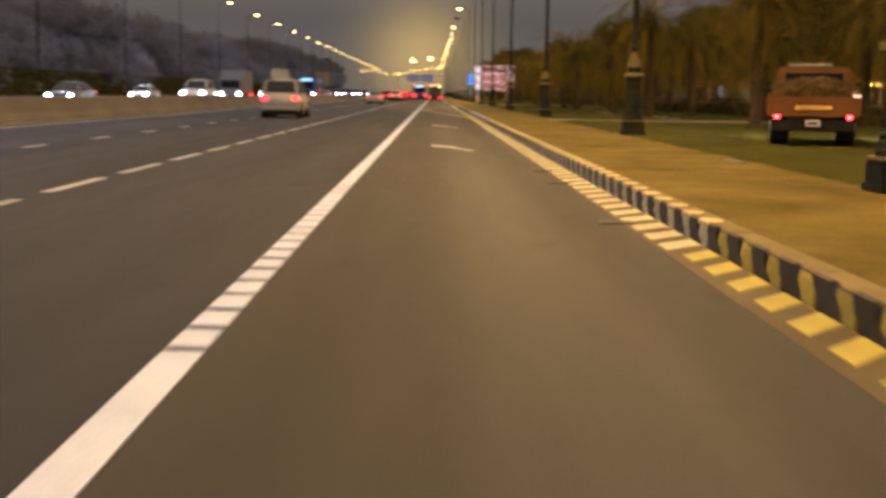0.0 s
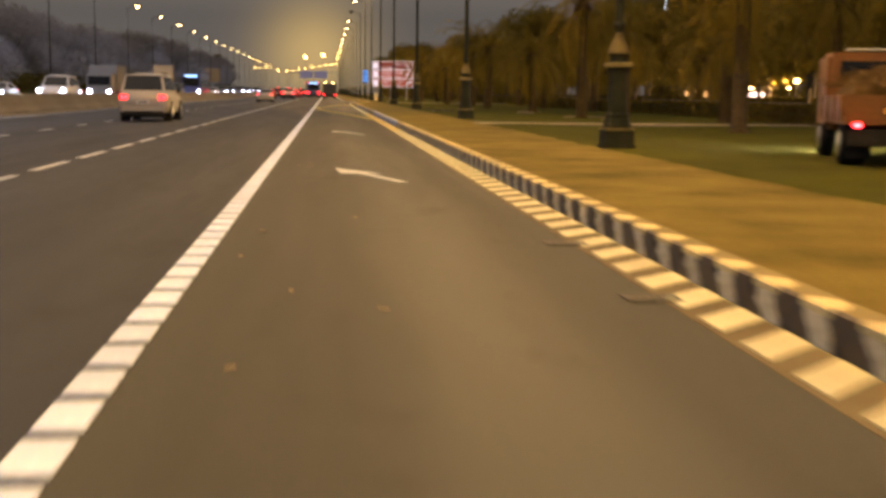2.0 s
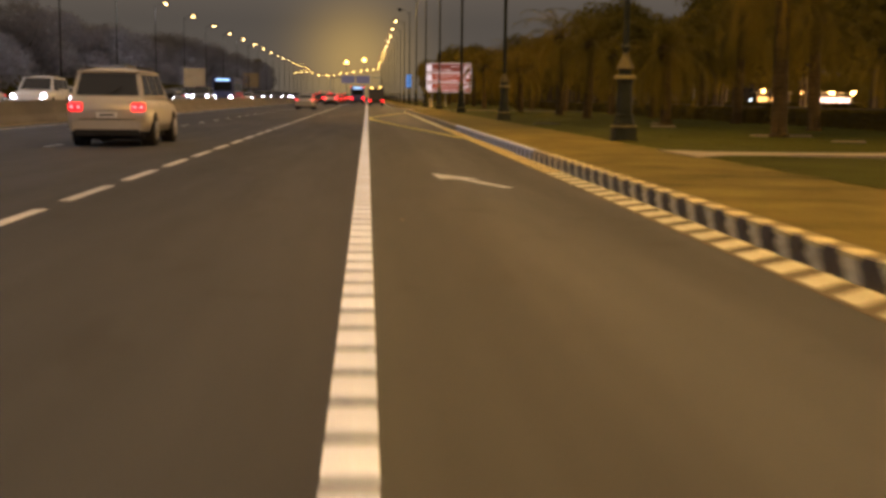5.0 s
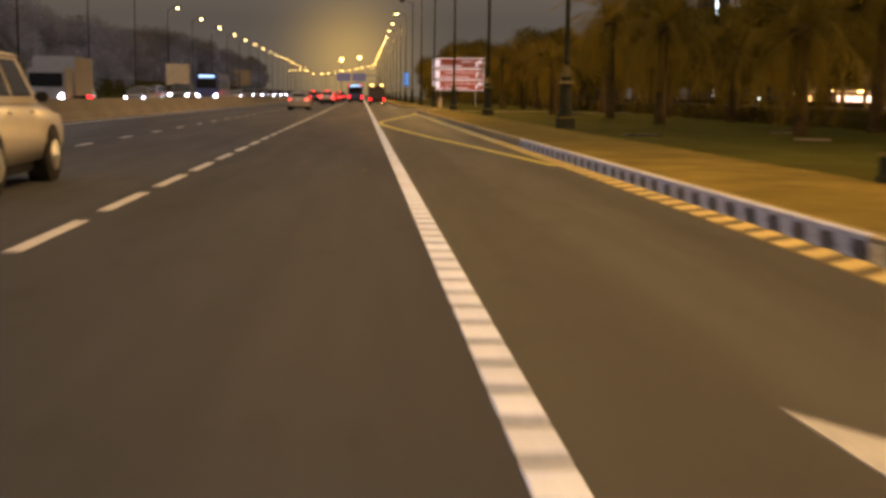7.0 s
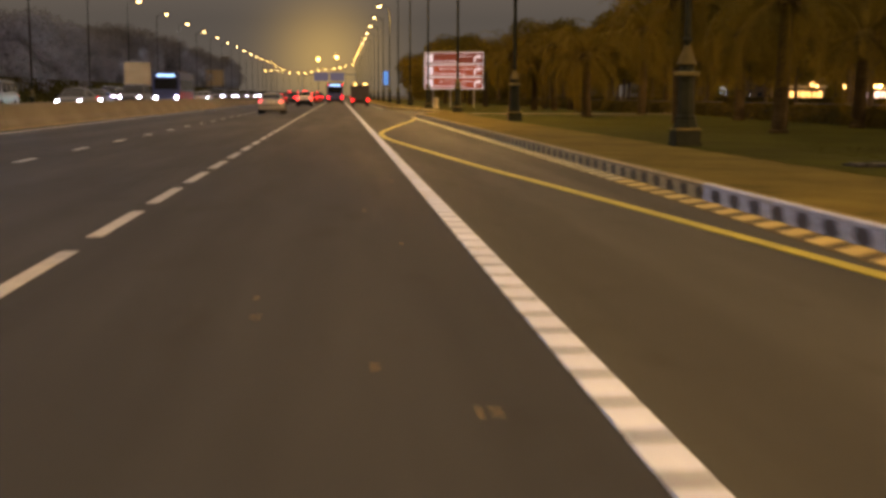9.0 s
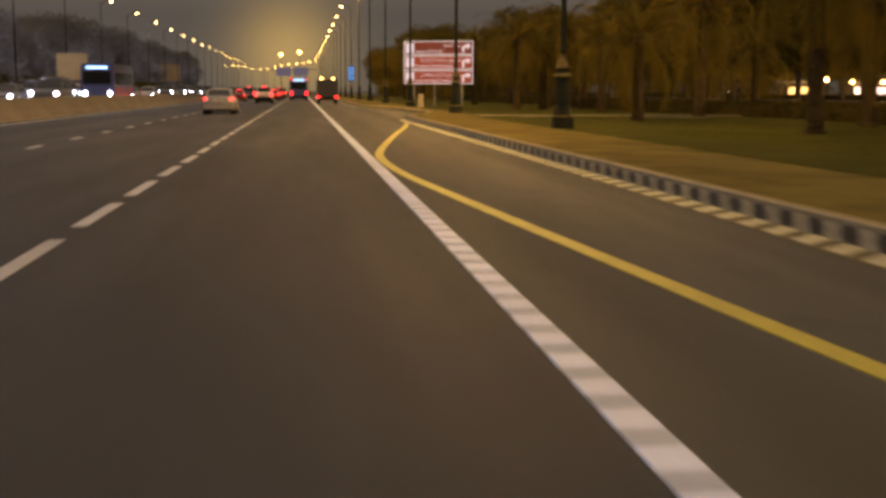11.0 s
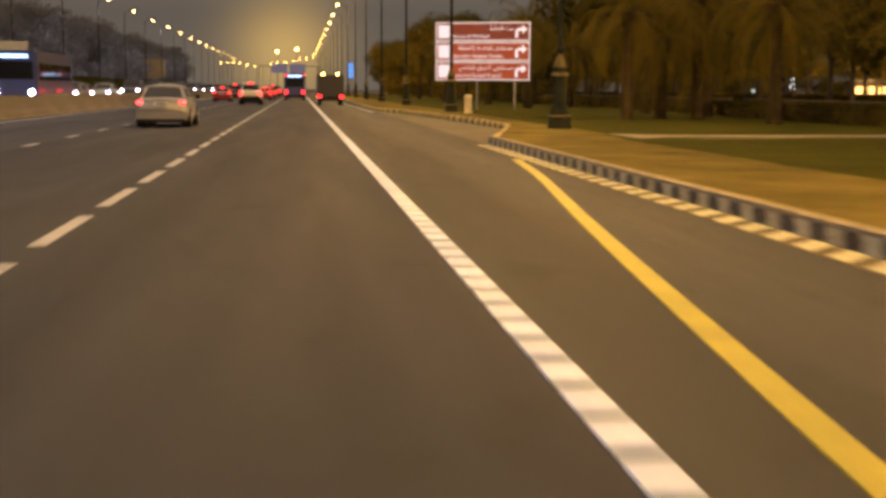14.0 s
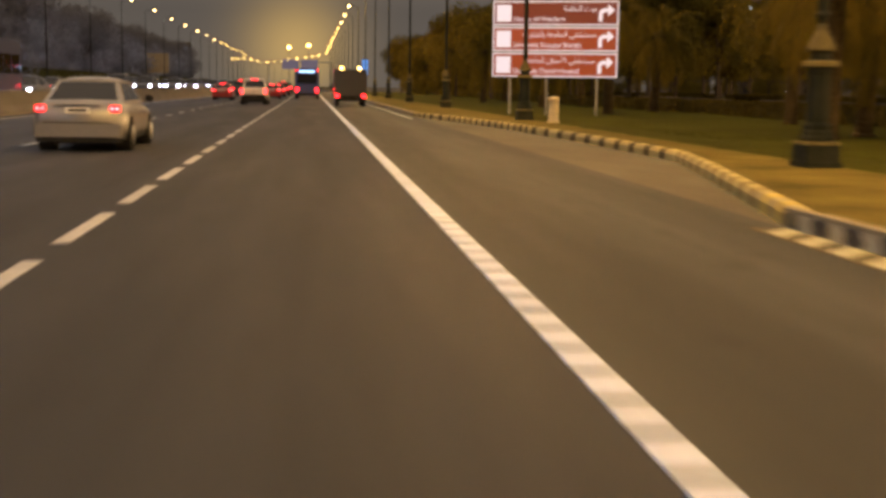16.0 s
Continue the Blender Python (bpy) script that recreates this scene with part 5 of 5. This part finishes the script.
# ---- fixtures and the distance ----
def fallen_leaf(x, y, rz):
    """A small curled dry leaf lying on the asphalt."""
    bm = bmesh.new()
    rows = [[bm.verts.new((0.022 * s * math.sin(math.pi * (0.08 + 0.84 * j / 5)), -0.035 + 0.014 * j, 0.003 + 0.006 * abs(s) + 0.002 * (j % 2))) for s in (-1, 0, 1)] for j in range(6)]
    for a, b in zip(rows, rows[1:]):
        for i in range(2):
            bm.faces.new((a[i], a[i + 1], b[i + 1], b[i]))
    ob = part("fallen_leaf", bm, DRY_LEAF)
    ob.matrix_basis = pose(x, y, 0.0, 0, 0, rz)
    return tagged(ob, "small dry pale leaf lying on the asphalt", "leaf", "fallen leaves on the road")


def low_walls():
    """Low rendered garden walls with pale copings behind the hedge, with gaps between."""
    rng = random.Random(6)
    w = thing("garden_wall", 21.6, 27.0, 0.1, "low dark garden wall with a pale stone coping", "wall", "low garden walls")
    part("wall", boxed(-0.14, 0.14, -3.6, 3.6, 0, 0.80), BUILDING, w)
    part("coping", boxed(-0.19, 0.19, -3.65, 3.65, 0.80, 0.86, bevel=0.015), BAY, w, "pale stone coping")
    y = 27.0
    for i in range(22):
        y += 7.3 + rng.choice((0.6, 1.8, 3.2))
        copy_thing(w, pose(21.6 + rng.uniform(-0.5, 1.5), y, 0.1))


def edging(x, y, length, rz, z=0.12):
    e = thing("edging_stone", x, y, z, "pale low stone edging lying on the lawn", "edging stone", "edging stones", rz)
    part("stone", boxed(-length / 2, length / 2, -0.06, 0.06, 0, 0.10, bevel=0.02), CONCRETE, e)


def inspection_cover(x, y):
    c = thing("inspection_cover", x, y, 0.17, "dark iron inspection cover with a raised rim in the lawn", "inspection cover")
    part("rim", boxed(-0.55, 0.55, -0.3, 0.3, 0, 0.065, bevel=0.01), IRON, c)
    for i in range(2):
        lid = part("lid", boxed(-0.5 + 0.51 * i, -0.01 + 0.51 * i, -0.25, 0.25, 0.05, 0.078, bevel=0.006), IRON, c)
        part("lifting_handle", rod(bmesh.new(), (-0.31 + 0.51 * i, 0, 0.085), (-0.19 + 0.51 * i, 0, 0.085), 0.012, sides=6), PLASTIC, lid)


def bollard():
    b = thing("bollard", 7.1, 175.0, 0.17, "cream cylindrical bollard post beside the sign", "bollard")
    part("shaft", turned([(0.22, 0), (0.22, 0.08), (0.185, 0.10), (0.185, 0.78), (0.20, 0.81)], 18), CREAM_POST, b, smooth=True)
    part("cap", turned([(0.21, 0.81), (0.21, 0.88), (0.15, 0.92), (0.04, 0.94)], 18), CREAM_POST, b)


def billboard(x, y, k, label):
    b = thing("billboard", x, y, 0.2, label, "billboard", "boards beyond the barrier")
    b.scale = (k, k, k)
    part("board", boxed(-1.56, 1.56, -0.2, 0.2, 2.24, 4.97, bevel=0.03), BILLBOARD, b)
    part("frame", boxed(-1.6, 1.6, -0.16, 0.16, 2.15, 2.24), GALV, b)
    part("post", rod(bmesh.new(), (0, 0, -0.3), (0, 0, 2.18), 0.12, sides=12), GALV, b)


def park_lantern(x, y, z):
    p = thing("park_lantern", x, y, 0.1, "park lantern with a glowing warm globe", "lantern", "lanterns beyond the park")
    part("post", rod(bmesh.new(), (0, 0, -0.1), (0, 0, z - 0.3), 0.05, 0.04), POLE_GREEN, p)
    part("globe", turned([(0.06, z - 0.24), (0.19, z - 0.14), (0.25, z), (0.19, z + 0.14), (0.07, z + 0.23)], 14), WARM_GLOW, p, "glowing warm globe", smooth=True)
    return p


def lit_palm(x, y):
    """A slim palm wound with strings of small white bulbs."""
    t = thing("lit_palm", x, y, 0.1, "palm wound with strings of small white lights", "palm tree")
    part("trunk", turned([(0.26, 0), (0.2, 1.0), (0.17, 6.2), (0.22, 6.5)], 10), BARK, t)
    rng = random.Random(77)
    bm = bmesh.new()
    for i in range(46):
        a, z = 0.9 * i, 1.4 + 0.108 * i
        rod(bm, (0.27 * math.cos(a), 0.27 * math.sin(a), z), (0.27 * math.cos(a), 0.27 * math.sin(a), z + 0.09), 0.05, sides=6)
    for i in range(34):
        a, r = rng.uniform(0, 6.28), rng.uniform(0.3, 1.9)
        z = 6.6 + 0.9 * math.sin(r * 1.3) - 0.5 * max(0.0, r - 1.1)
        rod(bm, (r * math.cos(a), r * math.sin(a), z), (r * math.cos(a), r * math.sin(a), z + 0.09), 0.05, sides=6)
    tagged(part("string_lights", bm, COOL_GLOW, t, "strings of small cool white bulbs"), kind="stuff")
    v, f = [], []
    for k in range(22):
        a = 2.399 * k
        out, side = Vector((math.cos(a), math.sin(a), 0)), Vector((-math.sin(a), math.cos(a), 0))
        p, ang = Vector((0, 0, 6.4)), radians(70 - 4.5 * k)
        for s in range(7):
            d = out * math.cos(ang) + Vector((0, 0, math.sin(ang)))
            q = p + d * 0.34
            for sg in (-1, 1):
                i0 = len(v)
                v += [p, q, q + side * (sg * 0.36) + d * 0.2 - Vector((0, 0, 0.12))]
                f.append((i0, i0 + 1, i0 + 2))
            p, ang = q, ang - radians(13)
    part("crown", mesh_of("crown", v, f, FROND), FROND, t)


def kiosk(x, y, w, glow, label):
    k = thing("kiosk", x, y, 0.1, label, "kiosk")
    part("wall", boxed(-w / 2, w / 2, -1.5, 1.5, 0, 2.8, bevel=0.03), BUILDING, k)
    part("roof", boxed(-w / 2 - 0.3, w / 2 + 0.3, -1.9, 1.8, 2.8, 3.0, bevel=0.02), CONCRETE, k)
    for i in range(3):
        a = -w / 2 + 0.3 + i * (w - 0.6) / 3
        part("window", boxed(a, a + (w - 0.6) / 3 - 0.25, -1.53, -1.47, 0.9, 2.0), glow, k, "lit window")


def tower(x, y, w, d, h, lit, label, glow, seed):
    """Distant block: storeys of windows, a few of them lit."""
    rng = random.Random(seed)
    t = thing("tower", x, y, -0.1, label, "building")
    part("wall", boxed(-w / 2, w / 2, -d / 2, d / 2, 0, h, bevel=0.1), BUILDING, t)
    part("parapet", boxed(-w / 2 - 0.3, w / 2 + 0.3, -d / 2 - 0.3, d / 2 + 0.3, h, h + 0.9), CONCRETE, t)
    n = int(w // 3.2)
    me = {k: finish("window", boxed(-a, a, -0.06, 0.06, 0, 1.5 if k == 0 else 0.9), m) for k, m, a in ((0, GLASS, 0.8), (1, glow, 0.45))}
    for s in range(int(h // 3.3)):
        for i in range(n):
            o = new("window", me[1 if rng.random() < lit else 0])
            o.parent = t
            o.matrix_basis = pose(-w / 2 + (i + 0.5) * w / n, -d / 2 - 0.02, 1.2 + 3.3 * s)


def led_tower(x, y):
    """Far slim tower with a broken vertical strip of white light."""
    t = thing("tower", x, y, -0.1, "far slim dark tower with a vertical strip of white light", "building")
    part("wall", boxed(-9, 9, -9, 9, 0, 104, bevel=0.3), BUILDING, t)
    part("crown", boxed(-6, 6, -6, 6, 104, 112, bevel=0.3), CONCRETE, t)
    for z, h, w in ((38, 3.0, 1.2), (44, 9.0, 0.8), (55, 6.0, 0.8), (63, 10.0, 0.7), (75, 5.0, 0.8), (83, 12.0, 0.7)):
        part("light_strip", boxed(-w, w, -9.25, -9.0, z, z + h, bevel=0.05), COOL_GLOW, t, "white lit strip")


def blue_sign():
    b = thing("sign_tower", 18.0, 570.0, 0.0, "tall narrow blue lit sign at the roadside", "sign")
    part("post", rod(bmesh.new(), (0, 0, -0.2), (0, 0, 5.6), 0.2, sides=10), GALV, b)
    part("frame", boxed(-1.1, 1.1, -0.2, 0.2, 5.3, 10.9, bevel=0.05), PLASTIC, b)
    for i in range(3):
        part("panel", boxed(-0.95, 0.95, -0.25, -0.2, 5.5 + 1.8 * i, 7.1 + 1.8 * i, bevel=0.02), BLUE_GLOW, b, "blue lit panel")


def gantry():
    g = thing("sign_gantry", -3.0, 520.0, 0.0, "steel gantry over the road with blue sign boards paled by haze", "gantry")
    for x in (-11.2, 8.0):
        part("leg", boxed(x - 0.12, x + 0.12, -0.12, 0.12, -0.1, 8.8), GALV, g)
    part("beam", boxed(-11.2, 8.0, -0.15, 0.15, 8.5, 8.8), GALV, g)
    for x in (-7.0, -1.2):
        part("board", boxed(x, x + 5.2, -0.45, -0.32, 6.4, 9.4, bevel=0.03), HAZE_BOARD_GLOW, g, "blue sign board with a faint haze glow")


def high_mast(x, z):
    m = thing("high_mast_lamp", x, 1100.0, -0.1, "high mast lamp glowing orange far down the road", "street lamp", "high masts")
    part("mast", rod(bmesh.new(), (0, 0, 0), (0, 0, z), 0.45, 0.2, 10), GALV, m)
    part("lamp_ring", turned([(0.5, z - 1.1), (1.1, z - 0.8), (1.5, z), (1.1, z + 0.8), (0.5, z + 1.1)], 14), FAR_LAMP_GLOW, m, "glowing orange lamp ring")


def ramp_lamps():
    """Lamps on the road that bends away at the far end."""
    for x, y, z in ((-55.5, 1000, 19.2), (-51.2, 1000, 19.4), (-47.0, 1000, 19.7), (-42.4, 1000, 19.2), (-37.5, 1000, 17.4), (-31.0, 1000, 17.2), (-26.2, 1000, 17.3), (-21.0, 1000, 18.6), (-16.0, 995, 19.4), (-10.2, 990, 20.0), (-4.5, 985, 20.7), (0.0, 980, 21.4), (4.2, 975, 21.8)):
        p = thing("ramp_lamp", x, y, -0.1, "distant street lamp glowing orange where the road bends", "street lamp", "lamps at the far bend")
        part("pole", rod(bmesh.new(), (0, 0, 0), (0, 0, z), 0.1, 0.06, 8), POLE_GREEN, p)
        part("lens", turned([(0.2, z - 0.2), (0.6, z), (0.3, z + 0.3)], 10), FAR_LAMP_GLOW, p, "glowing lamp lens")


parked_truck()
traffic()
planting()
leaf_spots = ((0.76, 27.76), (1.31, 27.08), (0.55, 25.6), (0.33, 29.4), (0.41, 31.07), (1.27, 32.28), (0.51, 40.73), (0.69, 41.1), (-0.62, 75.7), (-0.55, 75.7), (-1.03, 76.6), (-0.65, 81.6), (-1.71, 78.0), (-1.75, 78.7), (-0.92, 84.8), (-0.4, 89.6), (0.42, 51.5))
for i, (x, y) in enumerate(leaf_spots):
    fallen_leaf(x, y, 67.0 * i)
low_walls()
for x, y, length, rz in ((12.9, 76.3, 2.0, 6), (13.0, 71.2, 0.9, -6), (12.05, 88.1, 1.0, -20), (13.45, 94.15, 1.1, -38), (14.9, 140.9, 3.2, -10)):
    edging(x, y, length, rz)
edging(6.04, 29.85, 0.9, 94, 0.135)
inspection_cover(7.55, 89.75)
bollard()
billboard(-25.2, 221.0, 1.0, "plain cream double-sided board on a post")
billboard(-34.3, 405.0, 1.55, "large plain pale board on a post far down the road")
lanterns = ((78.5, 270, 2.8), (83.5, 270, 2.8), (89.5, 270, 2.8), (94, 272, 2.8), (97.5, 270, 2.8), (101, 268, 2.8), (104.5, 270, 2.8), (109, 273, 2.8), (112, 270, 2.8), (115.5, 268, 2.8), (119, 271, 2.8), (90.5, 274, 2.8), (64, 170, 2.6), (52, 150, 2.5), (55, 122, 2.6), (48, 100, 2.6), (84, 246, 2.6), (50, 118, 2.5), (66, 240, 2.6))
one = park_lantern(*lanterns[0])
for x, y, z in lanterns[1:]:
    copy_thing(one, pose(x, y, 0.1))
# Added fill lights that brighten the park trees, set apart from the lanterns.
for x, y in ((80, 266), (92, 266), (102, 266), (66, 225), (62, 180), (52, 140), (50, 108), (48, 76)):
    bulb = bpy.data.lights.get("park_fill") or bpy.data.lights.new("park_fill", "POINT")
    bulb.energy, bulb.color, bulb.shadow_soft_size = 24000.0, (1.0, 0.58, 0.22), 0.4
    new("lantern_light", bulb).matrix_basis = pose(x, y, 3.3)
kiosk(94, 284, 9.0, KIOSK_GLOW, "small kiosk with cool lit windows beyond the park")
kiosk(84, 290, 7.0, WARM_WINDOW, "small kiosk with warm lit windows beyond the park")
led_tower(243, 900)
lit_palm(60, 262)
tower(150, 520, 30, 18, 30, 0.06, "dark apartment block with few lit windows", COOL_GLOW, 6)
tower(-71, 846, 4.2, 6, 24, 0.8, "distant slim block with dim blue-lit windows", DIM_BLUE_GLOW, 7)
blue_sign()
gantry()
for x, z in ((-17.7, 30.6), (-2.5, 32.5)):
    high_mast(x, z)
ramp_lamps()
